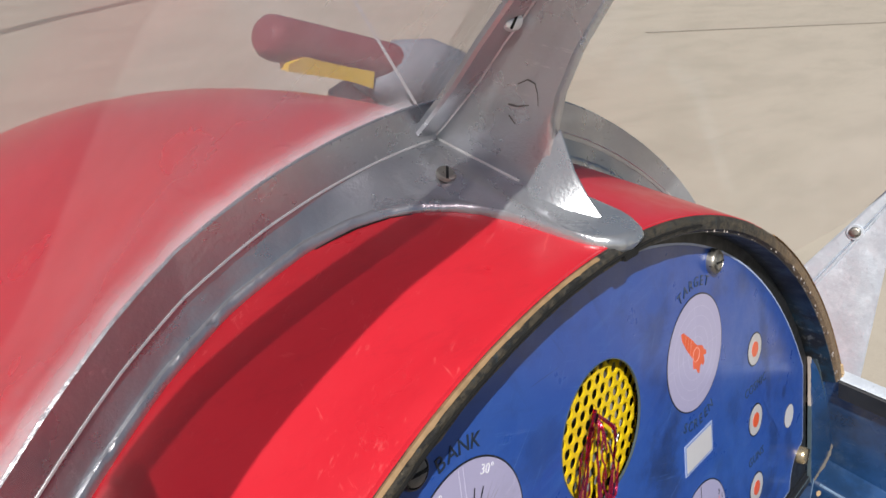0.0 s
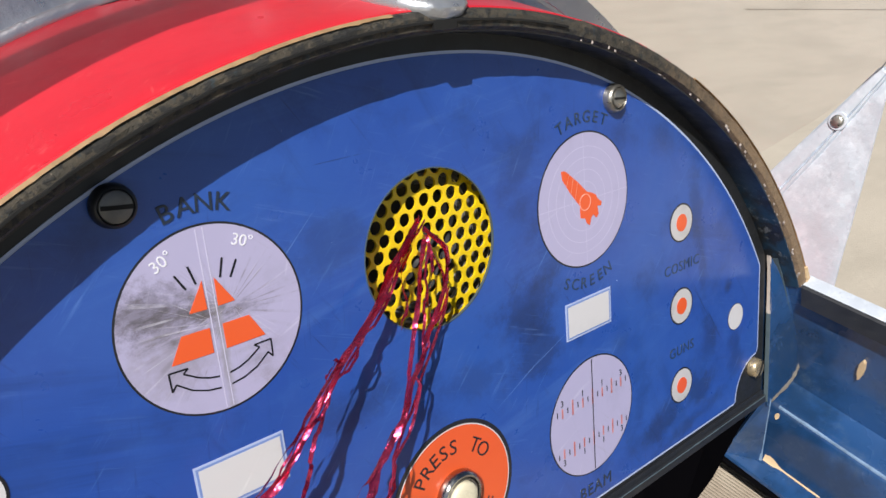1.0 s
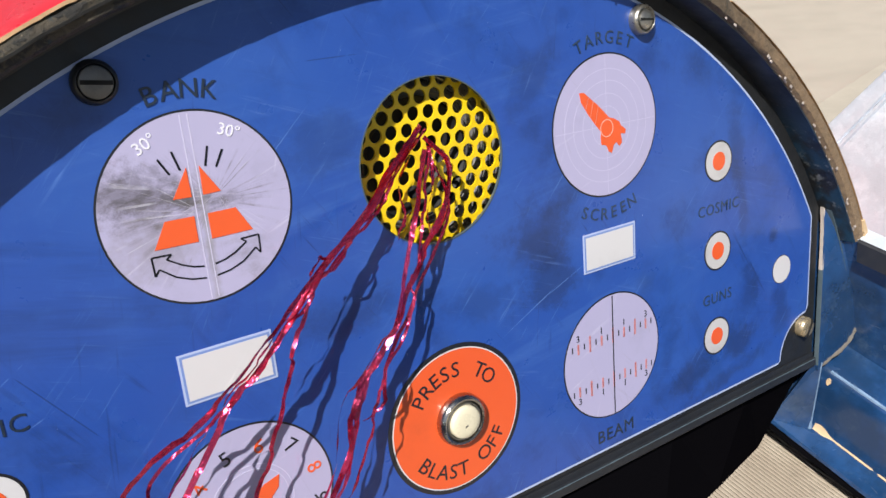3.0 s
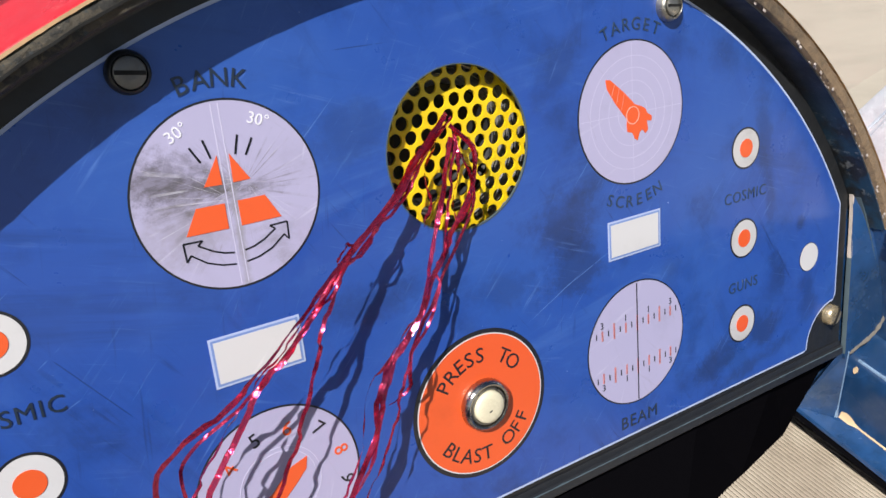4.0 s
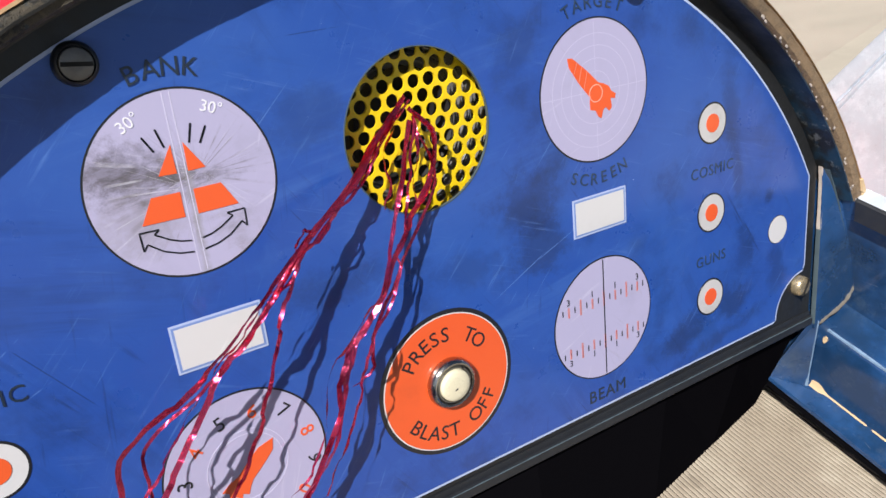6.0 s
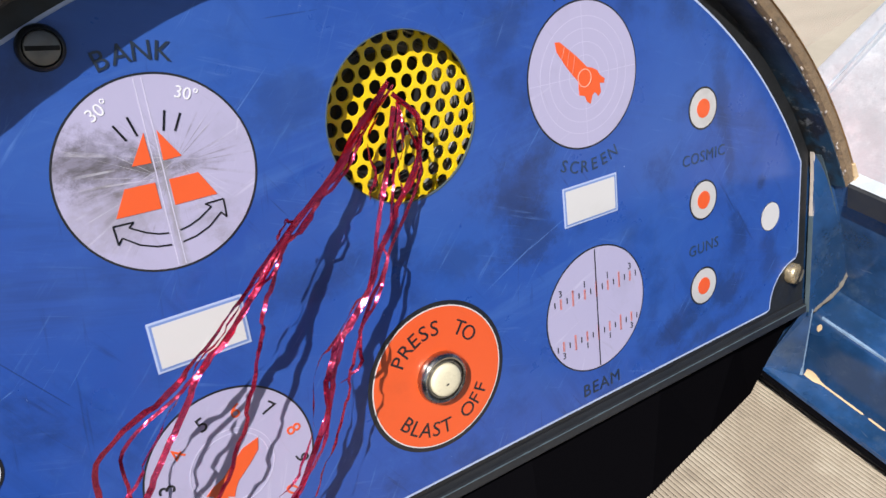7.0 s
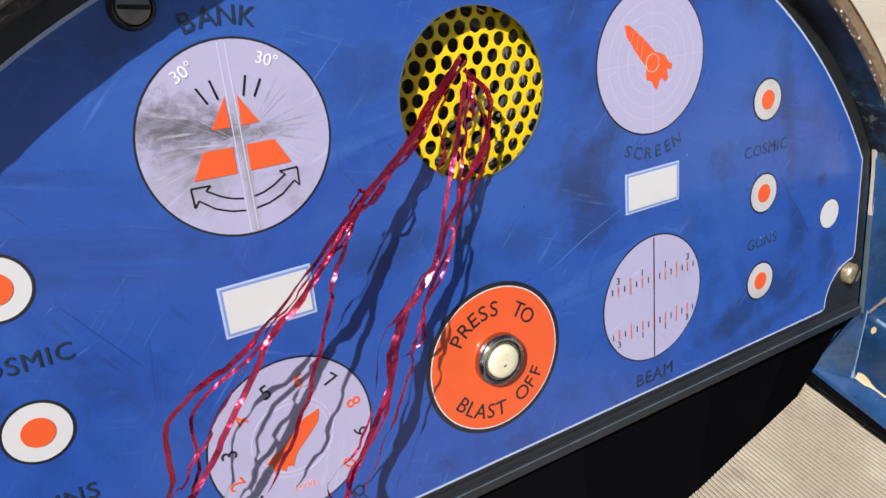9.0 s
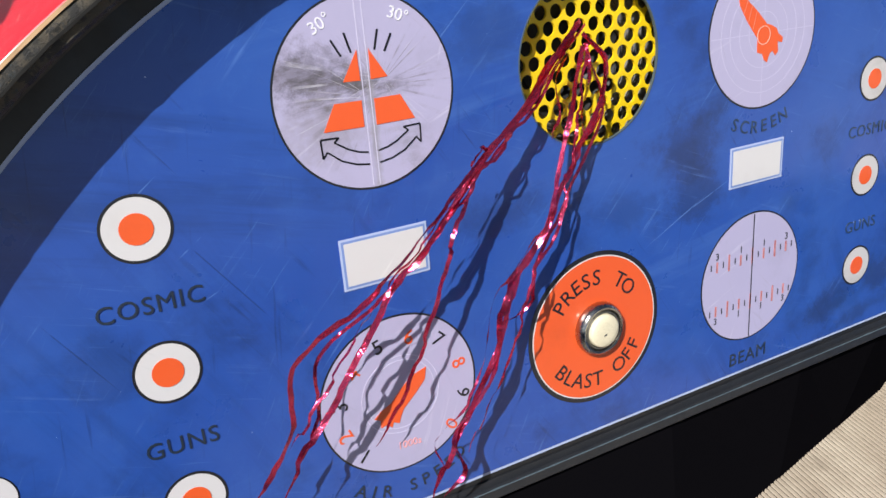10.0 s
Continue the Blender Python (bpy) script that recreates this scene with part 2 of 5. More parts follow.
def make_red():
    k = Mat("red_gelcoat", (0.62, 0.018, 0.032), 0.36, coat=0.25)
    k.blend(k.times(k.ramp(k.noise(9, 5, 0.6, (1, 4, 1)), 0.4, 0.75), 0.35), (0.5, 0.008, 0.018))
    k.blend(k.times(scratches(k, 0.35, 240, 0.65, 0.72), 0.55), (0.85, 0.16, 0.15))
    k.blend(k.times(scratches(k, -0.5, 180, 0.66, 0.73, 7), 0.4), (0.8, 0.12, 0.11))
    k.blend(k.times(scratches(k, 1.1, 420, 0.60, 0.70, 11), 0.4), (0.78, 0.13, 0.13))
    k.blend(k.times(k.ramp(k.noise(45, 7, 0.75, (1, 2.5, 1), 0.4, shift=6), 0.5, 0.72), 0.3), (0.42, 0.008, 0.02))
    k.rough(k.noise(18, 4), 0.26, 0.46)
    k.bump(k.noise(30, 3, 0.5, (1, 0.4, 1)), 0.0012, 0.18)
    k.bump(k.noise(500, 4, 0.7), 0.0002, 0.2)
    return k.m


def make_body_blue():
    k = Mat("navy_paint", (0.016, 0.064, 0.185), 0.20, coat=1.0, spec=0.7)
    k.blend(k.times(k.ramp(k.noise(18, 6, 0.65), 0.40, 0.62), 0.75), (0.006, 0.026, 0.070))
    k.blend(k.times(scratches(k, 1.2, 150, 0.68, 0.75), 0.35), (0.16, 0.24, 0.32))
    k.blend(k.times(scratches(k, 0.3, 170, 0.66, 0.74, 8), 0.4), (0.22, 0.26, 0.3))
    k.blend(k.times(k.ramp(k.noise(24, 8, 0.8, shift=5), 0.50, 0.70), 0.32), (0.11, 0.15, 0.19))
    k.blend(k.ramp(k.noise(120, 6, 0.75, shift=9), 0.73, 0.75), (0.6, 0.62, 0.62))
    k.blend(k.ramp(k.noise(85, 6, 0.7, shift=2), 0.735, 0.75), (0.55, 0.36, 0.2))
    k.rough(k.noise(14, 4), 0.16, 0.36)
    k.bump(k.noise(35, 3), 0.001, 0.15)
    return k.m


def make_rim():
    k = Mat("worn_rim_edge", (0.070, 0.058, 0.041), 0.6)
    k.blend(k.times(k.ramp(k.noise(45, 6, 0.75), 0.42, 0.62), 0.8), (0.040, 0.038, 0.032))
    k.blend(k.times(k.ramp(k.noise(340, 4, 0.7, shift=12), 0.54, 0.68), 0.5), (0.15, 0.12, 0.08))
    # rubbed down to golden brown on one side
    sx = k.t.nodes.new("ShaderNodeSeparateXYZ")
    k.t.links.new(k.co.outputs["Object"], sx.inputs[0])
    along_x = k.times(sx.outputs[0], k.times(k.times(k.noise(70, 5, 0.7, shift=6), -0.5, "ADD"), 0.14), "ADD")
    k.blend(k.times(k.ramp(along_x, 0.10, 0.24), 0.85), (0.29, 0.195, 0.115))
    # islands of the old black and navy paint, fewer where it is rubbed
    left = k.ramp(along_x, 0.08, 0.22, 0.9, 0.2)
    k.blend(k.times(k.ramp(k.noise(210, 7, 0.72, shift=4), 0.50, 0.54), left), (0.014, 0.015, 0.016))
    k.blend(k.times(k.ramp(k.noise(260, 6, 0.7, shift=25), 0.60, 0.63), left), (0.030, 0.045, 0.055))
    k.blend(k.times(k.ramp(k.noise(300, 5, 0.7, shift=18), 0.66, 0.71), 0.7), (0.40, 0.34, 0.25))
    k.bump(k.noise(210, 7, 0.72, shift=4), 0.003, 0.7)
    k.bump(k.noise(420, 5, 0.75), 0.0015, 0.6)
    return k.m


def make_scuffed_black():
    k = Mat("scuffed_black", (0.013, 0.014, 0.016), 0.42)
    sx = k.t.nodes.new("ShaderNodeSeparateXYZ")
    k.t.links.new(k.co.outputs["Object"], sx.inputs[0])
    low = k.ramp(sx.outputs[0], 0.21, 0.26)
    k.blend(k.times(k.ramp(k.noise(28, 5, 0.65), 0.42, 0.55), low), (0.012, 0.045, 0.085))
    k.blend(k.times(k.times(k.ramp(k.noise(120, 6, 0.75, shift=3), 0.56, 0.66), low), 0.7), (0.20, 0.21, 0.21))
    k.rough(k.noise(60, 4), 0.3, 0.55)
    k.bump(k.noise(200, 4), 0.0006, 0.4)
    return k.m


def make_cast():
    k = Mat("cast_aluminium", (0.52, 0.54, 0.57), 0.32, metal=0.74)
    k.blend(k.times(k.ramp(k.noise(14, 5), 0.4, 0.7), 0.5), (0.34, 0.36, 0.39))
    k.blend(k.times(scratches(k, 0.2, 260, 0.6, 0.72), 0.6), (0.72, 0.73, 0.75))
    k.blend(k.times(scratches(k, 1.3, 220, 0.62, 0.72, 6), 0.5), (0.18, 0.18, 0.19))
    k.rough(k.noise(30, 5), 0.22, 0.42)
    k.bump(k.noise(420, 3, 0.6), 0.0006, 0.4)
    k.bump(k.noise(90, 3, 0.5), 0.0012, 0.12)
    return k.m


def make_galvanised():
    k = Mat("galvanised_sheet", (0.58, 0.63, 0.70), 0.36, metal=0.3)
    k.blend(k.times(k.ramp(k.noise(70, 6, 0.7), 0.45, 0.65), 0.5), (0.80, 0.85, 0.92))
    k.blend(k.times(k.ramp(k.noise(170, 6, 0.75, shift=4), 0.56, 0.68), 0.4), (0.40, 0.44, 0.50))
    k.blend(k.times(k.ramp(k.noise(16, 4, 0.6, shift=9), 0.5, 0.7), 0.4), (0.46, 0.50, 0.55))
    k.bump(k.noise(180, 5, 0.65), 0.0012, 0.3)
    k.bump(k.noise(45, 4, 0.6), 0.002, 0.2)
    return k.m


def make_concrete():
    k = Mat("concrete", (0.52, 0.46, 0.375), 0.85)
    k.blend(k.times(k.ramp(k.noise(1.3, 6, 0.65, (1, 3, 1)), 0.38, 0.7), 0.5), (0.38, 0.335, 0.27))
    k.blend(k.times(k.ramp(k.noise(7, 6, 0.7, shift=3), 0.5, 0.75), 0.4), (0.56, 0.51, 0.42))
    k.blend(k.times(k.ramp(k.noise(120, 3, 0.7, shift=5), 0.55, 0.75), 0.3), (0.3, 0.27, 0.22))
    k.bump(k.noise(90, 5, 0.7), 0.004, 0.4)
    return k.m


def make_mat_rubber():
    k = Mat("dusty_rubber", (0.36, 0.30, 0.235), 0.8)
    k.blend(k.ramp(k.noise(14, 5, 0.65), 0.42, 0.68), (0.47, 0.41, 0.33))
    k.blend(k.times(k.ramp(k.noise(45, 5, 0.7, shift=2), 0.55, 0.75), 0.6), (0.2, 0.165, 0.13))
    k.bump(k.noise(300, 4, 0.7), 0.001, 0.4)
    return k.m


def make_simple(name, colour, rough, metal=0.0, spread=0.25, scale=60, bump=0.0004):
    k = Mat(name, colour, rough, metal)
    k.blend(k.times(k.ramp(k.noise(scale, 5), 0.4, 0.7), spread), tuple(c * 0.45 for c in colour))
    k.rough(k.noise(scale * 1.7, 4), max(0.05, rough - 0.1), rough + 0.12)
    k.bump(k.noise(scale * 6, 3), bump, 0.3)
    return k.m


def make_tinsel():
    k = Mat("red_foil", (0.84, 0.085, 0.215), 0.17, metal=0.9, coat=0.8)
    k.blend(k.times(k.ramp(k.noise(60, 3), 0.4, 0.65), 0.6), (0.42, 0.018, 0.09))
    k.bump(k.noise(180, 3), 0.002, 0.5)
    return k.m


def make_rail_haze():
    """Painted bright haze, dense at its foot and thinning out upwards (its height is stored as UV)."""
    k = Mat("painted_rail_haze", (0.74, 0.73, 0.78), 0.5)
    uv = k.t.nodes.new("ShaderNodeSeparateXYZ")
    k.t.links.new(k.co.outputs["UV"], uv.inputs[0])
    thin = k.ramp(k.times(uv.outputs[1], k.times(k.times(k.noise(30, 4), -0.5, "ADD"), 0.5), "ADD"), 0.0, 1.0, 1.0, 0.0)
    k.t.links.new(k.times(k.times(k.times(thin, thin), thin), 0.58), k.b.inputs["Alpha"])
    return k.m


def make_perspex(name, lo, hi, tint, glow):
    m = bpy.data.materials.new(name)
    m.use_nodes = True
    t = m.node_tree
    t.nodes.remove(t.nodes["Principled BSDF"])
    clear = t.nodes.new("ShaderNodeBsdfTransparent")
    clear.inputs[0].default_value = rgb(*tint)
    gloss = t.nodes.new("ShaderNodeBsdfGlossy")
    gloss.inputs["Roughness"].default_value = 0.13
    # pink film colour stands in for the red hood's reflection in the pane
    film = t.nodes.new("ShaderNodeBsdfDiffuse")
    film.inputs[0].default_value = rgb(0.95, 0.82, 0.86)
    veil = t.nodes.new("ShaderNodeBsdfTranslucent")
    veil.inputs[0].default_value = rgb(0.9, 0.86, 0.88)
    # fixed normal, so the added veil glows with sun from the far side
    veil_normal = t.nodes.new("ShaderNodeCombineXYZ")
    for i, v in enumerate((0.0, -0.3, -0.95)):
        veil_normal.inputs[i].default_value = v
    t.links.new(veil_normal.outputs[0], veil.inputs["Normal"])
    haze = t.nodes.new("ShaderNodeMixShader")
    haze.inputs[0].default_value = glow
    t.links.new(film.outputs[0], haze.inputs[1])
    t.links.new(veil.outputs[0], haze.inputs[2])
    fres = t.nodes.new("ShaderNodeFresnel")
    fres.inputs[0].default_value = 1.47
    co = t.nodes.new("ShaderNodeTexCoord")
    n = t.nodes.new("ShaderNodeTexNoise")
    n.inputs["Scale"].default_value = 12
    n.inputs["Detail"].default_value = 5
    t.links.new(co.outputs["Object"], n.inputs["Vector"])
    mr = t.nodes.new("ShaderNodeMapRange")
    for i, v in enumerate((0.3, 0.72, lo, hi)):
        mr.inputs[i + 1].default_value = v
    t.links.new(n.outputs["Fac"], mr.inputs[0])
    a, b = t.nodes.new("ShaderNodeMixShader"), t.nodes.new("ShaderNodeMixShader")
    t.links.new(mr.outputs[0], a.inputs[0])
    t.links.new(clear.outputs[0], a.inputs[1])
    t.links.new(haze.outputs[0], a.inputs[2])
    t.links.new(fres.outputs[0], b.inputs[0])
    t.links.new(a.outputs[0], b.inputs[1])
    t.links.new(gloss.outputs[0], b.inputs[2])
    t.links.new(b.outputs[0], t.nodes["Material Output"].inputs[0])
    return m


M_RED, M_NAVY, M_RIM, M_CAST = make_red(), make_body_blue(), make_rim(), make_cast()
M_GALV, M_CONC, M_RUBBER = make_galvanised(), make_concrete(), make_mat_rubber()
M_GROOVE = make_simple("dark_rubber_groove", (0.14, 0.115, 0.09), 0.9, 0.0, 0.4, 30)
M_DARK = make_simple("black_board", (0.014, 0.015, 0.017), 0.45)
M_GREY = make_simple("worn_grey_trim", (0.017, 0.019, 0.024), 0.50)
M_STRIP = make_simple("bare_scuffed_edge", (0.46, 0.40, 0.36), 0.6, scale=120, spread=0.5)
M_BRASS = make_simple("dull_brass", (0.62, 0.50, 0.32), 0.32, 0.75, 0.4, 160)
M_YELLOW = make_simple("yellow_paint", (0.86, 0.60, 0.012), 0.4, spread=0.2, scale=90)
M_STEEL = make_simple("dull_steel", (0.42, 0.40, 0.36), 0.35, 0.9, 0.4, 160)
M_CHROME = make_simple("chrome", (0.46, 0.45, 0.43), 0.18, 1.0, 0.35, 120)
M_CREAM = make_simple("cream_plastic", (0.74, 0.68, 0.50), 0.3, 0.0, 0.12, 140)
M_CAVITY = make_simple("black_cavity", (0.006, 0.006, 0.006), 0.9)
# near-black for parts that stand in for shade
M_SHADE_BLACK = Mat("shade_black", (0.0040, 0.0038, 0.0050), 1.0, spec=0.0).m
M_BRIGHT = make_simple("rubbed_bright_edge", (0.82, 0.82, 0.82), 0.4, 0.55, 0.3, 200)
M_TAN = make_simple("bare_tan_edge", (0.34, 0.215, 0.11), 0.7, 0.0, 0.5, 160)
M_DEEPRED = make_simple("dark_red_paint", (0.22, 0.03, 0.045), 0.4)
M_GRIME = make_simple("grimy_sealant", (0.15, 0.135, 0.115), 0.7, 0.0, 0.6, 170)
M_BEAD = make_simple("scuffed_navy_bead", (0.07, 0.10, 0.12), 0.5, scale=140)
# pale blue for the rubbed corner and the bevel's painted highlight
M_WORN_SHEEN = make_simple("worn_and_sheen_blue", (0.20, 0.30, 0.45), 0.3, scale=120, spread=0.6)
M_RAW = make_simple("bare_wood_chip", (0.62, 0.45, 0.27), 0.8, scale=150)
M_TINSEL, M_PERSPEX, M_CLEAR = make_tinsel(), make_perspex("hazed_perspex", 0.21, 0.38, (0.88, 0.84, 0.855), 0.36), make_perspex("clear_perspex", 0.01, 0.05, (0.97, 0.96, 0.96), 0.1)
# tint sets how dark a shadow the unseen added lip throws
M_SHADE_LIP = make_perspex("tinted_shade_lip", 0.04, 0.10, (0.27, 0.22, 0.24), 0.3)
M_RAIL_HAZE = make_rail_haze()
M_DULL = make_simple("dull_grey_steel", (0.17, 0.168, 0.16), 0.42, 0.5, 0.4, 160)


# ---------------------------------------------------------------- mesh helpers
def link(name, bm, material, parent=None, label="", smooth=True, at=None):
    me = bpy.data.meshes.new(name)
    bm.normal_update()
    bm.to_mesh(me)
    bm.free()
    for mat in (material if isinstance(material, (list, tuple)) else [material]):
        me.materials.append(mat)
    if smooth:
        me.shade_smooth()
        me.set_sharp_from_angle(angle=radians(38))
    ob = new(name, me)
    if at is not None:
        ob.matrix_basis = at
    if parent is not None:
        ob.parent = parent
    if label:
        ob["label"] = label
    return ob


def part(name, bm, material, parent, label="", smooth=True):
    return link(name, bm, material, parent, label, smooth)


def empty(name, at=None):
    ob = new(name)
    if at is not None:
        ob.matrix_basis = at
    return ob


def ring(n, r, cx=0.0, cy=0.0):
    return [(cx + r * math.cos(2 * math.pi * i / n), cy + r * math.sin(2 * math.pi * i / n)) for i in range(n)]


def extrude_outline(pts, z0, z1, bm=None, bevel=0.0):
    """A solid with a flat (simple) outline between two heights; bevel rounds its upper edge."""
    bm = bm or bmesh.new()
    n = len(pts)
    levels = [(z0, 0.0), (z1 - bevel, 0.0)] + ([(z1 - bevel * 0.3, bevel * 0.3), (z1, bevel)] if bevel else [])
    cx, cy = sum(p[0] for p in pts) / n, sum(p[1] for p in pts) / n
    rows = []
    for z, inset in levels:
        row = []
        for x, y in pts:
            d = math.hypot(x - cx, y - cy) or 1
            row.append(bm.verts.new((x - (x - cx) / d * inset, y - (y - cy) / d * inset, z)))
        rows.append(row)
    for a, b in zip(rows, rows[1:]):
        for i in range(n):
            bm.faces.new((a[i], a[(i + 1) % n], b[(i + 1) % n], b[i]))
    bm.faces.new(list(reversed(rows[0])))
    bm.faces.new(rows[-1])
    return bm


def plate(outer, holes, z0, z1, bm=None):
    """A flat plate with holes, between two heights."""
    bm = bm or bmesh.new()
    loops = [list(outer)] + [list(h) for h in holes]
    verts, edges = [], []
    for lp in loops:
        k = len(verts)
        verts += [Vector(p) for p in lp]
        edges += [(k + i, k + (i + 1) % len(lp)) for i in range(len(lp))]
    vs, _, fs, *_ = delaunay_2d_cdt(verts, edges, [], 1, 1e-7)

    def inside(p, lp):
        c = False
        for (x1, y1), (x2, y2) in zip(lp, lp[1:] + lp[:1]):
            if (y1 > p[1]) != (y2 > p[1]) and p[0] < (x2 - x1) * (p[1] - y1) / (y2 - y1) + x1:
                c = not c
        return c
    top = [bm.verts.new((v.x, v.y, z1)) for v in vs]
    low = [bm.verts.new((v.x, v.y, z0)) for v in vs]
    keep = []
    for f in fs:
        c = sum((vs[i] for i in f), Vector((0, 0))) / len(f)
        if inside(c, loops[0]) and not any(inside(c, h) for h in loops[1:]):
            keep.append(f)
    count = {}
    for f in keep:
        for i in range(len(f)):
            e = (f[i], f[(i + 1) % len(f)])
            count[e] = count.get(e, 0) + 1
    for f in keep:
        bm.faces.new([top[i] for i in f])
        bm.faces.new([low[i] for i in reversed(f)])
    for (a, b) in count:
        if (b, a) not in count:
            bm.faces.new((top[a], low[a], low[b], top[b]))
    loose = [v for v in bm.verts if not v.link_faces]
    for v in loose:
        bm.verts.remove(v)
    bmesh.ops.recalc_face_normals(bm, faces=bm.faces)
    return bm


def sheet(rows, bm=None, closed=False):
    """A surface through rows of points."""
    bm = bm or bmesh.new()
    vs = [[bm.verts.new(p) for p in r] for r in rows]
    for a, b in zip(vs, vs[1:]):
        n = len(a)
        for i in range(n if closed else n - 1):
            bm.faces.new((a[i], a[(i + 1) % n], b[(i + 1) % n], b[i]))
    return bm, vs


def loft(rows, cap=True):
    """A solid through closed loops of points."""
    bm, vs = sheet(rows, closed=True)
    if cap:
        bm.faces.new(list(reversed(vs[0])))
        bm.faces.new(vs[-1])
    bmesh.ops.recalc_face_normals(bm, faces=bm.faces)
    return bm


def lathe(profile, n=32, bm=None):
    """Turned about z: profile of (radius, height); closed at both ends."""
    bm = bm or bmesh.new()
    rows = [[bm.verts.new((max(r, 1e-5) * math.cos(2 * math.pi * i / n), max(r, 1e-5) * math.sin(2 * math.pi * i / n), z)) for i in range(n)] for r, z in profile]
    for a, b in zip(rows, rows[1:]):
        for i in range(n):
            bm.faces.new((a[i], a[(i + 1) % n], b[(i + 1) % n], b[i]))
    bm.faces.new(list(reversed(rows[0])))
    bm.faces.new(rows[-1])
    return bm


def moved(bm, x=0.0, y=0.0, z=0.0, rz=0.0):
    bm.transform(pose(x, y, z, 0, 0, rz))
    return bm


def words(text, size, turn=0.0, x=0.0, y=0.0, z=0.0, depth=0.00025, bold=0.0, spacing=1.0):
    """Lettering as a mesh, centred at (x, y)."""
    cu = bpy.data.curves.new("lettering", "FONT")
    cu.body, cu.size, cu.extrude, cu.offset = text, size, depth, bold
    cu.align_x, cu.align_y, cu.space_character = "CENTER", "CENTER", spacing
    cu.resolution_u = 3
    ob = bpy.data.objects.new("lettering", cu)
    scene.collection.objects.link(ob)
    bpy.context.view_layer.update()
    me = bpy.data.meshes.new_from_object(ob.evaluated_get(bpy.context.evaluated_depsgraph_get()))
    bm = bmesh.new()
    bm.from_mesh(me)
    bpy.data.objects.remove(ob)
    bpy.data.curves.remove(cu)
    bpy.data.meshes.remove(me)
    bm.transform(pose(x, y, z, 0, 0, turn))
    return bm


def join(bms):
    out = bmesh.new()
    for b in bms:
        me = bpy.data.meshes.new("tmp")
        b.to_mesh(me)
        b.free()
        out.from_mesh(me)
        bpy.data.meshes.remove(me)
    return out


def arc_words(text, size, cx, cy, r, mid, step, z, outward=True, bold=0.0):
    """Letters set round a circle; mid and step in degrees, clockwise from the top."""
    bms = []
    n = len(text)
    for i, ch in enumerate(text):
        if ch == " ":
            continue
        a = mid + (i - (n - 1) / 2) * step * (1 if outward else -1)
        ar = radians(a)
        bms.append(words(ch, size, -a if outward else 180 - a, cx + r * math.sin(ar), cy + r * math.cos(ar), z, bold=bold))
    return join(bms)

# ---------------------------------------------------------------- ground
bm = bmesh.new()
for x0, x1, y0, y1 in ((-60, 60, -60, 60),):
    sheet([[(x0 + (x1 - x0) * i / 12, y0 + (y1 - y0) * j / 12, 0) for i in range(13)] for j in range(13)], bm)
ground = link("ground", bm, M_CONC, smooth=False)
tagged(ground, "sunlit beige concrete paving with faint joints and stains", "ground", kind="structure")


M_JOINT = make_simple("joint_dirt", (0.27, 0.235, 0.19), 0.95, scale=20)


def groove(name, a, b, width, label):
    """A dark joint in the paving: a shallow sunk strip with raised lips."""
    a, b = Vector((*a, 0)), Vector((*b, 0))
    side = (b - a).cross(Vector((0, 0, 1))).normalized() * width / 2
    rows = []
    for i in range(25):
        p = a.lerp(b, i / 24) + side * 0.8 * noise.noise((i * 0.7, a.x, 0))
        rows.append([p - side * 1.6 + Vector((0, 0, 0.0005)), p - side + Vector((0, 0, 0.004)), p + side + Vector((0, 0, 0.004)), p + side * 1.6 + Vector((0, 0, 0.0005))])
    ob = link(name, sheet(rows)[0], M_JOINT, ground, label)
    return ob



groove("paving_joint", (4.9, 2.52), (9.5, 1.05), 0.022, "dirt-filled joint between slabs")
groove("paving_joint", (0.4, 3.85), (2.75, 5.2), 0.05, "dark crack in the concrete")

# ---------------------------------------------------------------- ride body
ride = empty("rocket_ride", pose(0, 0, 0))
tagged(ride, "rocket-shaped coin ride body, red hood over navy cockpit, worn paint", "ride")
NOSE_Y, NOSE_L = 0.19, 0.53      # the hood runs into a rounded rocket nose
A_RIM = radians(65.3)


def cowl_point(a, r, y):
    p = rim_point(a, r)
    return Vector((p.x, y, p.z))


def nose_point(a, k, y):
    p, c = rim_point(a, R_RIM), on_dash(0, VC, W_RIM)
    return Vector((p.x * k, y, c.z + (p.z - c.z) * k))


# red hood: outer skin from the rim to the rounded nose
N_A = 96
A_SIDE = radians(118)
rows = []
angles = [-A_SIDE + 2 * A_SIDE * i / N_A for i in range(N_A + 1)]
rows.append([rim_point(a, R_RIM - 0.004, -0.006) for a in angles])
for w, drop_ in ((0.0158, 0.0012), (0.0152, 0.0003), (0.0140, 0.0), (0.0060, 0.0)):
    rows.append([cowl_point(a, R_RIM - drop_, rim_point(a, R_RIM, w).y) for a in angles])
for y in (0.09, 0.12, 0.15, NOSE_Y):
    rows.append([cowl_point(a, R_RIM, y) for a in angles])
for k in range(1, 25):
    q = k / 24 * math.pi / 2 * 0.99
    rows.append([nose_point(a, math.cos(q), NOSE_Y + NOSE_L * math.sin(q)) for a in angles])
bm, _ = sheet(rows)
bmesh.ops.recalc_face_normals(bm, faces=bm.faces)
part("hood", bm, M_RED, ride, "glossy scratched red fibreglass hood")


# dark lining inside the hood and the board that closes the footwell
rows = [[cowl_point(a, R_IN - 0.004, y) for a in angles] for y in (0.03, 0.12, 0.21)]
rows.insert(0, [rim_point(a, R_IN - 0.002, -0.003) for a in angles])
rows.insert(0, [rim_point(a, R_RIM - 0.003, -0.003) for a in angles])
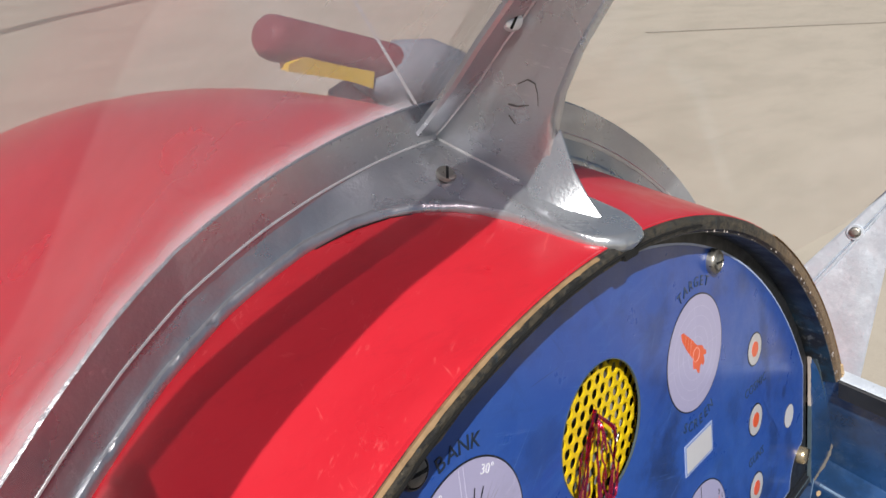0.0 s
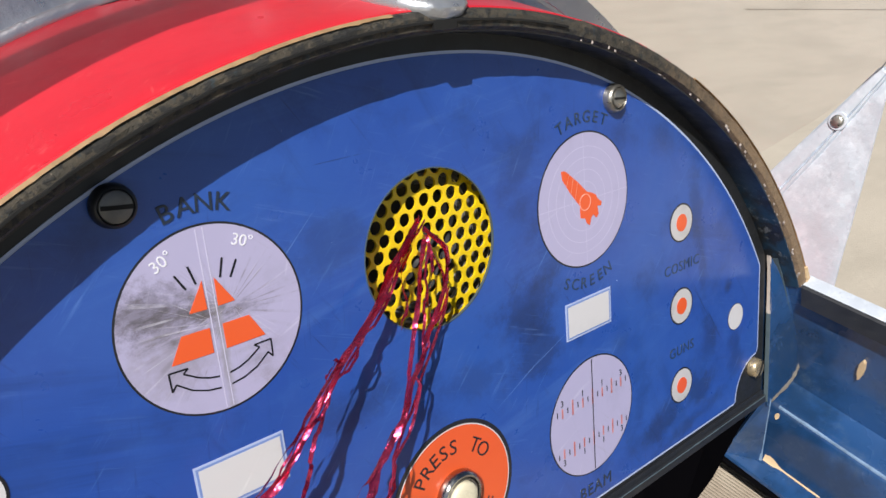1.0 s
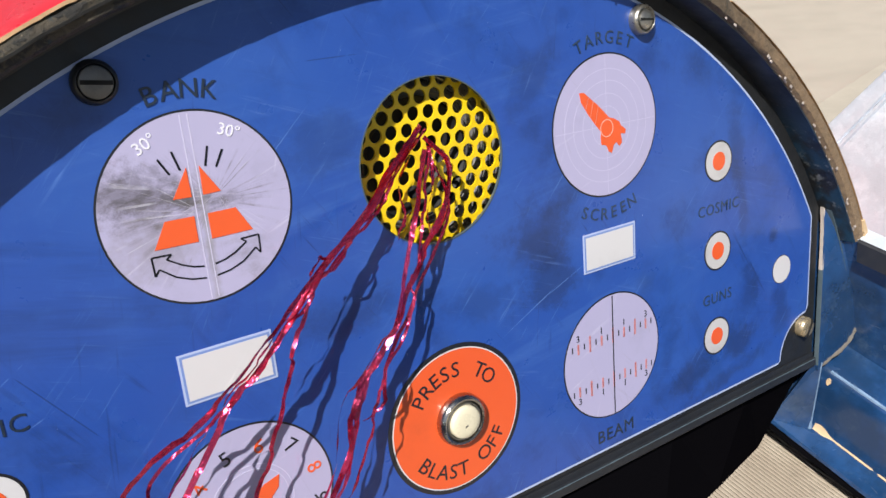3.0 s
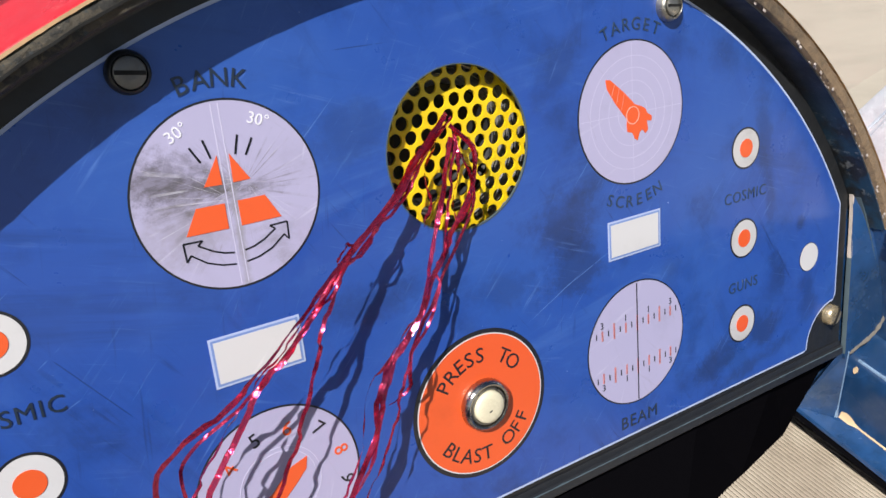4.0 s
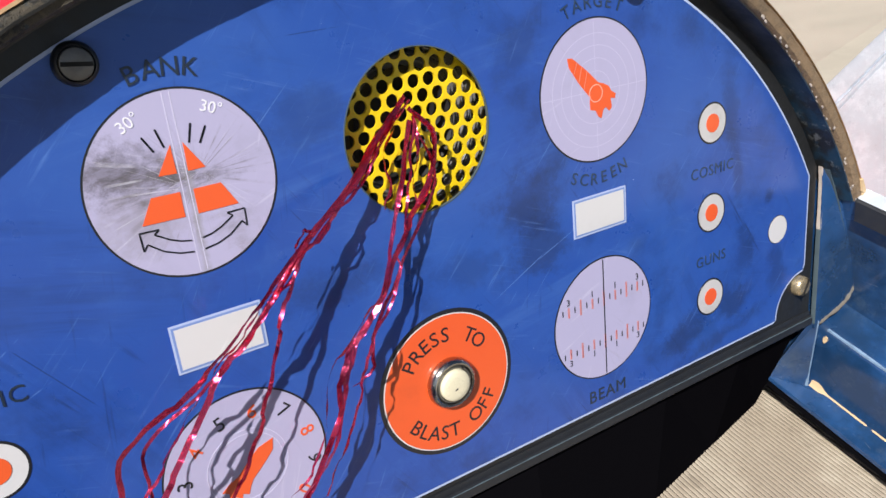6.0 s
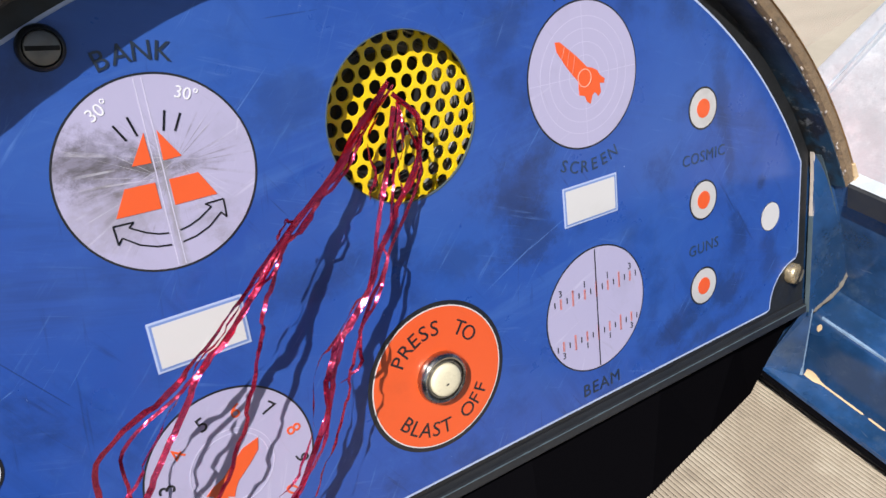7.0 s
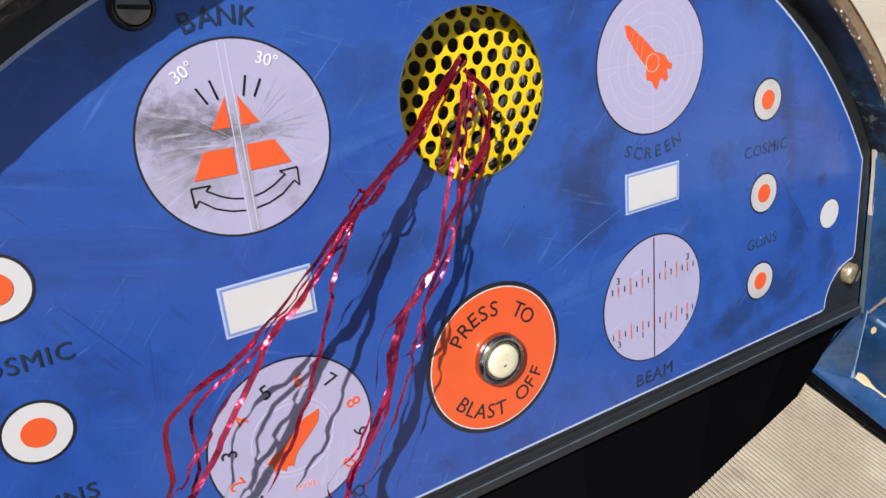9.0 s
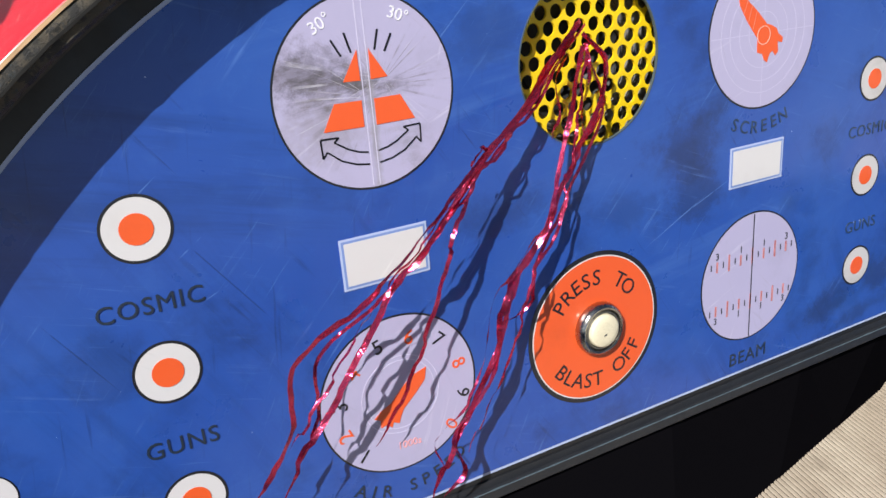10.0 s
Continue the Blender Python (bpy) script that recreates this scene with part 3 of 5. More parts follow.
rows += [[cowl_point(a, r, 0.21) for a in angles] for r in (0.2, 0.1, 0.01)]
bm, _ = sheet(rows)
part("lining", bm, M_DARK, ride, "black inside of the hood")

# arched rim: the worn edge of the hood standing out round the dash
def rim_wear(a):
    return 0.0006 * noise.noise((a * 30, 0, 0)) + 0.0009 * max(0, noise.noise((a * 75, 3, 0)) - 0.25)


rows = []
N_R = 260
for i in range(N_R + 1):
    a = -A_RIM + 2 * A_RIM * i / N_R
    e = rim_wear(a)
    f = rim_wear(a + 9)
    prof = [(R_IN, -0.004), (R_IN, W_RIM - 0.003), (R_IN + 0.0012, W_RIM - 0.0006 + e), (R_IN + 0.0035, W_RIM + f),
            (R_RIM - 0.0022, W_RIM + e), (R_RIM - 0.0002 + f, W_RIM - 0.0014), (R_RIM + 0.0003, W_RIM - 0.003), (R_RIM + 0.0003, 0.001), (R_RIM - 0.002, -0.004)]
    rows.append([rim_point(a, r, w) for r, w in prof])
bm = loft(rows)
part("rim_edge", bm, M_RIM, ride, "chipped brown-black edge of the hood")
rows = [[rim_point(-A_RIM + 2 * A_RIM * i / 120, r, w) for i in range(121)] for r, w in ((R_IN - 0.0006, -0.0035), (R_IN - 0.0006, W_RIM - 0.0035), (R_IN + 0.0006, W_RIM - 0.0030))]
bm, _ = sheet(rows)
bmesh.ops.recalc_face_normals(bm, faces=bm.faces)
part("rim_inside", bm, make_scuffed_black(), ride, "black inner side of the rim")
# red skin runs right up to the rim's edge
rows = [[rim_point(-A_RIM + 2 * A_RIM * i / 120, r, w) for i in range(121)] for r, w in ((R_RIM + 0.0009, -0.003), (R_RIM + 0.0009, W_RIM - 0.0035), (R_RIM - 0.0003, W_RIM - 0.0028))]
bm, _ = sheet(rows)
bmesh.ops.recalc_face_normals(bm, faces=bm.faces)
bmesh.ops.solidify(bm, geom=bm.faces[:], thickness=0.0006)
part("hood_lip", bm, M_RED, ride, "red paint up to the edge")

# bare tan line where the hood's edge is rubbed through
for a0, a1 in ((-64, -4), (30, 64.5)):
    rows = []
    for i in range(161):
        a = radians(a0 + (a1 - a0) * i / 160)
        wd = max(0.00002, 0.0006 * noise.noise((a * 22, 4, a0)) + 0.0005 * noise.noise((a * 90, 8, a0)))
        sink = 0.0003 + 0.0003 * noise.noise((a * 7, 9, a0)) if a0 < 0 else 0.0001
        rows.append([rim_point(a, r - sink, w - sink) for r, w in ((R_RIM - 0.0002 - wd, W_RIM - 0.0010), (R_RIM - wd, W_RIM + wd * 0.4), (R_RIM + 0.0005, W_RIM - 0.0004), (R_RIM + 0.0010, W_RIM - 0.0012 - wd * 0.5), (R_RIM + 0.0003, W_RIM - 0.0030))])
    part("rubbed_edge", loft(rows), M_TAN, ride, "bare tan edge rubbed through the paint")
# dark groove between the plies of the rim
rows = []
for i in range(121):
    a = radians(-60 + 72 * i / 120)
    e = 0.0003 * noise.noise((a * 40, 11, 0))
    rows.append([rim_point(a, r + e, w) for r, w in ((R_IN + 0.0036, W_RIM - 0.001), (R_IN + 0.0034, W_RIM + 0.0010), (R_IN + 0.0042, W_RIM + 0.0010), (R_IN + 0.0044, W_RIM - 0.001))])
part("ply_groove", loft(rows), M_CAVITY, ride, "dark split between the plies")
bm = extrude_outline([(-0.0062, 0.3285), (-0.0058, 0.3252), (0.0050, 0.3254), (0.0054, 0.3290)], W_RIM - 0.003, W_RIM + 0.0012)
bm.transform(PANEL @ Matrix.Translation((0, VC, 0)))
part("rim_notch", bm, M_CAVITY, ride, "dark nick under the windscreen tab", smooth=False)

# pale flecks where the rim's inner edge is splintered
fleck = random.Random(5)
for i in range(54):
    a = radians(fleck.uniform(40, 64) if i < 38 else fleck.uniform(14, 40))
    long_, high = fleck.uniform(0.0004, 0.0015), fleck.uniform(0.0002, 0.0006)
    down = fleck.uniform(0.0005, 0.0045)
    rows = []
    for j in range(7):
        q = -1 + j / 3
        wd = high * math.sqrt(max(0.02, 1 - q * q)) * fleck.uniform(0.6, 1.2)
        rows.append([rim_point(a + q * long_ / R_IN, R_IN + r, W_RIM - down + w) for r, w in ((-0.0003, -wd), (-0.0004, 0.0), (-0.0003, wd), (0.0012, wd * 0.6), (0.0012, -wd * 0.6))])
    part("paint_chip", loft(rows), M_STRIP, ride)

for sgn in (-1, 1):
    rows = []
    for i in range(12):
        q = i / 11
        a = sgn * (A_RIM - radians(2.2) * (1 - q))
        wd = 0.3 + 0.7 * q + 0.25 * noise.noise((q * 5, sgn, 2))
        rows.append([rim_point(a, r, w) for r, w in ((R_RIM - 0.0050 * wd, W_RIM - 0.002), (R_RIM - 0.0046 * wd, W_RIM + 0.0009), (R_RIM + 0.0004, W_RIM + 0.0008), (R_RIM + 0.0010, W_RIM - 0.002))])
    part("bare_corner", loft(rows), M_RAW, ride, "bare orange wood at the rim's end")

# bulkhead behind the dash
outer = [(0.327 * math.sin(a), VC + 0.327 * math.cos(a)) for a in [radians(-84 + 168 * i / 60) for i in range(61)]]
bulk = list(reversed(outer)) + [(-0.325, -0.1868), (-0.281, -0.1855), (0.281, -0.1855), (0.325, -0.1868)]
bm = plate(bulk, [ring(48, 0.0545)], -0.016, -0.0035)
bm.transform(PANEL)
part("bulkhead", bm, M_NAVY, ride, "navy painted board behind the dash", smooth=False)

# cockpit sides: shell from the rim backwards, with top strip, inner ledge and lower lip
def side(sign):
    def at(a, r, w):
        p = rim_point(a, r, w)
        return Vector((sign * p.x, p.y, p.z))
    Y_BACK = -0.75

    def fall(y):
        # the ledge slopes gently down towards the seat
        return 0.09 * (min(max(y, -0.22), -0.03) + 0.054)

    def start(x, z, w=0.0):
        # a point of the section, on the plane of the dash
        v = (z - H - w * SA) / CA
        return Vector((sign * x, v * SA - w * CA, z))
    group = {}
    # shell wall
    inner, outer_ = [], []
    for i in range(15):
        a = A_RIM + (radians(118) - A_RIM) * i / 14
        q, o = rim_point(a, R_IN), rim_point(a, R_RIM)
        inner.append((q.x, q.z))
        outer_.append((o.x, o.z))
    sec = inner + list(reversed(outer_))
    rows = []
    for k in range(25):
        s = k / 24
        rows.append([Vector((sign * x, start(x, z, -0.004 if i < len(inner) else W_RIM * 0.9).y * (1 - s) + Y_BACK * s, z)) for i, (x, z) in enumerate(sec)])
    bm, grid = sheet(rows, closed=True)
    last = len(sec) - 1
    for end in (grid[0], grid[-1]):
        for i in range(len(inner) - 1):
            bm.faces.new((end[i], end[i + 1], end[last - i - 1], end[last - i]))
    bmesh.ops.recalc_face_normals(bm, faces=bm.faces)
    part("cockpit_wall", bm, M_NAVY, ride, "navy cockpit side with chipped paint")
    # top strip
    x0, z0 = inner[0]
    x1, z1 = outer_[0]
    sec = [(x0 + 0.001, z0 - 0.0125), (x0 - 0.0012, z0 - 0.012), (x0 - 0.0016, z0 + 0.0005), (x0 - 0.0006, z0 + 0.0018), (x1 + 0.001, z1 + 0.0022), (x1 + 0.002, z1 + 0.0006), (x1 + 0.002, z1 - 0.010), (x1 + 0.001, z1 - 0.010), (x1 + 0.0, z1 - 0.001), (x0 + 0.001, z0 - 0.001)]
    rows = []
    for k in range(13):
        s = k / 12
        rows.append([Vector((sign * x, start(x, z, W_RIM - 0.001).y * (1 - s) + Y_BACK * s, z)) for x, z in sec])
    part("edge_strip", loft(rows), M_GREY, ride, "dark edging strip")
    rows = []
    for k in range(13):
        s = k / 12
        rows.append([Vector((sign * x, start(x, z, W_RIM - 0.002).y * (1 - s) + Y_BACK * s, z)) for x, z in ((x0 - 0.0004, z0 + 0.0012), (x0 + 0.0006, z0 + 0.0029), (x1 + 0.001, z1 + 0.0033), (x1 + 0.0018, z1 + 0.0016))])
    part("strip_top", loft(rows), M_GALV, ride, "bare bright top of the edging")
    # inner ledge
    sec = [(0.340, 0.540), (0.331, 0.5300), (0.324, 0.5235), (0.316, 0.5195), (0.302, 0.5178), (0.2975, 0.5168), (0.2945, 0.5150), (0.2930, 0.5115), (0.2932, 0.500),
           (0.2955, 0.472), (0.2952, 0.4685), (0.2938, 0.4672), (0.2805, 0.4640), (0.2788, 0.4632), (0.2784, 0.4618), (0.2786, 0.4602), (0.2800, 0.4592), (0.340, 0.4592)]
    rows = []
    for k in range(25):
        s = (k / 24) ** 1.5
        row = [Vector((sign * x, (start(x, z, 0.0).y + 0.03) * (1 - s) + Y_BACK * s, z)) for x, z in sec]
        rows.append([p + Vector((0, 0, fall(p.y))) for p in row])
    part("side_ledge", loft(rows), M_NAVY, ride, "navy ledge along the cockpit side, chipped edges")
    # shade below the ledge's lip, painted as a black strip
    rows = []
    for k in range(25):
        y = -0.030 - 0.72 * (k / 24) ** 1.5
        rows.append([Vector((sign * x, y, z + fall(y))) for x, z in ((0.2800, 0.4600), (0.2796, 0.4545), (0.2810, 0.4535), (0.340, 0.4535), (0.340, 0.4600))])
    part("shadow_gap", loft(rows), M_SHADE_BLACK, ride, "black strip standing in for the shade under the ledge")
    # upright edge beside the dash: bare at its top, tapering to a thin rubbed line
    for name, v0, v1, mat, lab in (("upright_edge", -0.0735, -0.1195, M_STRIP, "bare scuffed upright edge"), ("upright_bead", -0.1195, -0.1865, M_BEAD, "rubbed grey-blue line")):
        rows = []
        for i in range(31):
            v = v0 + (v1 - v0) * i / 30
            d = -0.0735 - v
            wd = 0.0013 * min(1.0, 0.3 + d / 0.005) * max(0.0, 1 - max(0.0, d - 0.010) / 0.038) + 0.0003 + 0.0002 * noise.noise((v * 240, sign, 4))
            u = 0.2834 + 0.0016 * min(1.0, d / 0.012) - 0.0008 * max(0.0, min(1.0, (d - 0.03) / 0.02))
            c = Vector((sign * u, v, 0.0015))
            rows.append([PANEL @ (c + Vector(q)) for q in ((-wd, 0, -0.0016), (-wd, 0, 0.0008), (-wd * 0.4, 0, 0.0014), (wd * 0.4, 0, 0.0014), (wd, 0, 0.0008), (wd, 0, -0.0016))])
        part(name, loft(rows), mat, ride, lab)
    # chipped bare patches along the ledge's lower edge and in the corner
    rows = []
    for i in range(40):
        q = i / 39
        y = -0.058 - 0.14 * q
        wd = max(0.00012, 0.0021 * math.exp(-((q - 0.03) / 0.045) ** 2) + 0.0001 + 0.0005 * noise.noise((q * 40, sign, 0)))
        hide = 0.0010 * max(0.0, min(1.0, 2.5 * noise.noise((q * 17, sign * 2, 7)) - 0.3)) * min(1.0, q * 8)
        c = Vector((sign * (0.2944 + hide), y, 0.4686 + fall(y) - hide * 0.4))
        rows.append([c + Vector(d) for d in ((sign * 0.0014, 0, 0.0002 + wd * 1.6), (sign * 0.0004, 0, 0.0002 + wd * 1.8), (-sign * 0.0001, 0, -0.0003), (-sign * (0.0001 + wd * 0.7), 0, -0.0003 - wd * 0.8), (sign * 0.001, 0, -0.0012 - wd))])
    part("bare_edge", loft(rows), M_RAW, ride, "chipped bare edge of the ledge")
    for x, y, z, l, h in ((0.2928, -0.0575, 0.5080, 0.0026, 0.0015), (0.3096, -0.092, 0.5632, 0.0090, 0.0020)):
        pts = [(l * math.cos(q) * (1 + 0.35 * noise.noise((q * 2, x * 90, 0))), h * math.sin(q) * (1 + 0.4 * noise.noise((q * 3, y * 90, 5)))) for q in [2 * math.pi * k / 18 for k in range(18)]]
        bm = extrude_outline(pts, -0.003, 0.0005)
        nrm = Vector((-sign, 0, -0.29 if z > 0.51 else 0.05))
        bm.transform(Matrix.Translation((sign * x, y, z)) @ nrm.to_track_quat("Z", "Y").to_matrix().to_4x4() @ pose(0, 0, 0, 0, 0, 90))
        part("paint_chip", bm, M_RAW, ride, "bare paint chip")
# small gusset between the dash and the ledge's lower lip
    tri = [Vector((sign * x, y, z)) for x, y, z in ((0.2825, -0.0486, 0.5220), (0.2780, -0.0345, 0.4632), (0.2905, -0.0575, 0.4676), (0.2865, -0.0515, 0.5220))]
    off = Vector((sign * 0.004, 0.0022, 0))
    part("gusset", loft([tri, [p + off for p in tri]]), M_NAVY, ride, "navy gusset beside the dash", smooth=False)
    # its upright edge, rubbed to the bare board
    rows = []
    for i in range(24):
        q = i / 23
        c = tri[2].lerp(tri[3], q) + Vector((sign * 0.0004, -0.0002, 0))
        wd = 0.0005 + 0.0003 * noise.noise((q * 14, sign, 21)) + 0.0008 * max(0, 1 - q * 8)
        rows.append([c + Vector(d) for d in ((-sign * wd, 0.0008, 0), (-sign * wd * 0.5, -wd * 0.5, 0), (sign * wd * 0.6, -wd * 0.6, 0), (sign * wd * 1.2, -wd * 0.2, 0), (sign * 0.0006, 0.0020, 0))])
    part("rubbed_corner", loft(rows), M_WORN_SHEEN, ride, "corner of the board rubbed pale")
    # soft highlight of the bevel, painted as a ragged pale strip
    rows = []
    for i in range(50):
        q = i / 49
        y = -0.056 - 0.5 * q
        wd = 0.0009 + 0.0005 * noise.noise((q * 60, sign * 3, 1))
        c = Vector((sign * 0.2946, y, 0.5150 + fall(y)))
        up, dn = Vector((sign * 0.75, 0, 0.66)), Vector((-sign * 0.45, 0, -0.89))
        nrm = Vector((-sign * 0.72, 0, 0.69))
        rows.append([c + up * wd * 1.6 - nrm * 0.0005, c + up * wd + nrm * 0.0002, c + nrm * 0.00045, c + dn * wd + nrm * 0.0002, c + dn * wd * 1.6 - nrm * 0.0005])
    part("bevel_sheen", loft(rows), M_WORN_SHEEN, ride, "pale blue strip painting the bevel's highlight")
    # blue corner fillet between bulkhead and wall
    rows = []
    for i in range(24):
        v = -0.070 - 0.120 * i / 23
        wall_u = math.sqrt(R_IN ** 2 - (v - VC) ** 2)
        r = []
        for j in range(9):
            q = j / 8
            u = 0.2845 + (wall_u + 0.003 - 0.2845) * q
            w = 0.0008 + 0.0052 * q
            r.append(PANEL @ Vector((sign * u, max(v, -0.190 + 0.0165 * q), w)))
        rows.append(r)
    bm, _ = sheet(rows)
    bmesh.ops.recalc_face_normals(bm, faces=bm.faces)
    bmesh.ops.solidify(bm, geom=bm.faces[:], thickness=0.002)
    part("corner_board", bm, M_NAVY, ride, "navy board beside the dash")
    # scuffed joint between that board and the wall, and the dirty bead over the ledge
    def seam(name, pts, width, mat, label, seed):
        rows = []
        line = [Vector(p) for p in pts]
        n_ = 40
        for i in range(n_ + 1):
            s_ = i / n_ * (len(line) - 1)
            k_ = min(int(s_), len(line) - 2)
            p = line[k_].lerp(line[k_ + 1], s_ - k_)
            d = (line[k_ + 1] - line[k_]).normalized()
            c = Vector((d.y, -d.x, 0))
            wd = width * max(0.55, 0.8 + 0.45 * noise.noise((i * 0.35, seed, 0)) + 0.5 * noise.noise((i * 1.1, seed, 5))) * min(1.0, (i + 1) / 5, (n_ + 1 - i) / 4)
            row = [p - c * wd - Vector((0, 0, 0.003)), p - c * wd * 0.8 + Vector((0, 0, 0.0004)), p + Vector((0, 0, 0.0004 + wd * 0.5)), p + c * wd * 0.8 + Vector((0, 0, 0.0004)), p + c * wd - Vector((0, 0, 0.003))]
            rows.append([PANEL @ Vector((sign * q.x, q.y, q.z)) for q in row])
        part(name, loft(rows), mat, ride, label)
    seam("joint", [((R_IN - 0.0007) * math.cos(a), VC + (R_IN - 0.0007) * math.sin(a), 0.0066) for a in [radians(29 - 16.5 * i / 8) for i in range(9)]], 0.0006, M_BEAD, "scuffed pale joint between board and wall", 3)
    seam("sealant_bead", [(0.3185, -0.1660, 0.0070), (0.3178, -0.1710, 0.0070), (0.3120, -0.1775, 0.0064), (0.3040, -0.1818, 0.0054), (0.2955, -0.1848, 0.0037), (0.2870, -0.1885, 0.0024)], 0.0026, M_GRIME, "dirty tan bead over the ledge", 8)


side(1)
side(-1)

# floor pan and seat bulkhead, closing the cockpit
FLOOR = 0.432
bm = bmesh.new()
sheet([[(-0.315, y, FLOOR - 0.006), (0.315, y, FLOOR - 0.006)] for y in (-0.75, 0.20)], bm)
bmesh.ops.solidify(bm, geom=bm.faces[:], thickness=0.01)
part("floor_pan", bm, M_DARK, ride)
bm = extrude_outline([(-0.33, 0.36), (0.33, 0.36), (0.33, 0.60), (-0.33, 0.60)], 0, 0.02)
bm.transform(Matrix.Translation((0, -0.75, 0)) @ Matrix.Rotation(radians(90), 4, "X"))
part("rear_board", bm, M_NAVY, ride)
# near-black board painting the shade under the dash, slanting to the mat
rows = []
for x in (-0.28, -0.1, 0.05, 0.15, 0.22, 0.2795):
    y = -0.028 - 0.19 * (0.302 - max(x, 0.02))
    rows.append([(x, -0.040, 0.532), (x, -0.044, 0.5215), (x, y, FLOOR + 0.0005), (x, y + 0.03, FLOOR + 0.0005), (x, -0.02, 0.50)])
part("shade_board", loft(rows), M_SHADE_BLACK, ride, "black board standing in for the shade under the dash", smooth=False)
bm = loft([[(x, y, z) for x, y in ((-0.26, -0.6), (0.26, -0.6), (0.26, 0.22), (-0.26, 0.22))] for z in (0.0, 0.415)])
part("plinth", bm, M_DARK, ride, "dark plinth under the ride")

# ribbed rubber floor mat
floor_mat = empty("floor_mat", pose(0, 0, FLOOR))
tagged(floor_mat, "dusty beige ribbed rubber mat on the cockpit floor", "mat")
bm = loft([[(x, y, z) for x, y in ((-0.31, -0.70), (0.31, -0.70), (0.31, 0.18), (-0.31, 0.18))] for z in (-0.004, 0.0018)])
part("backing", bm, M_GROOVE, floor_mat, smooth=False)
bm = bmesh.new()
for i in range(176):
    x = -0.306 + 0.0035 * i
    sheet([[(x - 0.0012, y, 0.0016), (x - 0.0008, y, 0.0027), (x + 0.0008, y, 0.0027), (x + 0.0012, y, 0.0016)] for y in (-0.695, 0.175)], bm)
ribs = part("ribs", bm, M_RUBBER, floor_mat, "fine parallel ribs")
ribs["kind"] = "stuff"

# ---------------------------------------------------------------- windscreen
screen = empty("windscreen", pose(0, 0.1, 0.80))
tagged(screen, "grey cast-aluminium windscreen frame with clear perspex on the hood", "windscreen")
S_INV = pose(0, -0.1, -0.80)
RAKE = Vector((0, -math.sin(radians(31)), math.cos(radians(31))))


def s_part(name, bm, mat, label="", parent=None):
    bm.transform(S_INV)
    return part(name, bm, mat, parent or screen, label)


def hood_z(x, lift=0.0):
    r = 0.331 + lift
    return H + VC * CA + W_RIM * SA + CA * math.sqrt(max(r * r - x * x, 0))


TAB = ((0, 0.0025), (0.008, 0.0042), (0.013, 0.0085), (0.0165, 0.0135), (0.0188, 0.020), (0.0204, 0.029), (0.0216, 0.040), (0.0236, 0.052), (0.028, 0.066), (0.035, 0.078), (0.044, 0.087), (0.056, 0.0945), (0.072, 0.100), (0.095, 0.104), (0.134, 0.103), (0.167, 0.0975), (0.2, 0.0885), (0.3, 0.058))
CREASE = ((0, 0.117), (0.06, 0.1145), (0.11, 0.1125), (0.15, 0.109), (0.18, 0.102), (0.205, 0.0945), (0.3, 0.066))


def along(table, d):
    for (a, p), (b, q) in zip(table, table[1:]):
        if d <= b:
            return p + (q - p) * (d - a) / (b - a)
    return table[-1][1]


def foot_rear(x):
    return along(TAB, abs(x - 0.001))


def foot_front(x):
    return along(CREASE, abs(x))


CREST = 0.0182                   # height of the crease over the hood
# foot lying on the hood
rows = []
XS = [-0.285 + 0.57 * i / 380 for i in range(381)]
for x in XS:
    y0, y1 = foot_rear(x), foot_front(x)
    k = max(0.5, min(1.0, (y1 - y0) / 0.03))
    lump = 0.0006 * noise.noise((x * 160, 2, 0)) + 0.0004 * noise.noise((x * 420, 5, 0))
    row = [(y0 + 0.0012, -0.002), (y0 - 0.0004, 0.0012), (y0 - 0.0006 * k + lump, 0.0028), (y0 + 0.0008 * k, 0.0046 + lump), (y0 + 0.0026 * k, 0.0056 + lump), (y0 + 0.0048 * k, 0.0058 + lump * 0.5), (y0 + 0.0068 * k, 0.0055)]
    ya, la = row[-1]
    for j in range(1, 8):
        q = j / 7
        row.append((ya + (y1 - ya) * q, la + (CREST - la) * q ** 1.12))
    row += [(y1 + 0.004, CREST - 0.001), (y1 + 0.007, -0.002)]
    rows.append([Vector((x, y, hood_z(x, l))) for y, l in row])
s_part("foot", loft(rows), M_CAST, "cast foot with a rounded tab")

# black strip painting the shade where the foot stands off the hood
for sgn in (-1, 1):
    rows = []
    for i in range(30):
        q = i / 29
        x = 0.001 + sgn * (0.040 + 0.060 * q)
        hgt = 0.0030 * math.sin(math.pi * min(1.0, q * 0.9 + 0.05)) ** 0.7
        y = foot_rear(x)
        rows.append([Vector((x, y + 0.004, hood_z(x, 0.0005))), Vector((x, y - 0.0011, hood_z(x, 0.0005))), Vector((x, y - 0.0011, hood_z(x, 0.0005 + hgt * 0.5))), Vector((x, y + 0.004, hood_z(x, 0.0005 + hgt * 0.5)))])
    s_part("gap", loft(rows), M_CAVITY, "black strip painting the shaded gap under the casting")

# raked flange along the lower rail
rows = []
RAIL, UPRIGHT = 0.0195, Vector((0, 0.13, 0.99))
n = Vector((0, 0.99, -0.13))
for x in XS:
    b = Vector((x, foot_front(x), hood_z(x, CREST - 0.0003)))
    rows.append([b + a * n + h * UPRIGHT for a, h in ((-0.0008, -0.003), (-0.0008, 0.0006), (-0.0003, RAIL * 0.5), (-0.0002, RAIL - 0.001), (0.001, RAIL), (0.004, RAIL - 0.002), (0.006, -0.003))])
s_part("lower_rail", loft(rows), M_CAST, "raked rail holding the perspex")


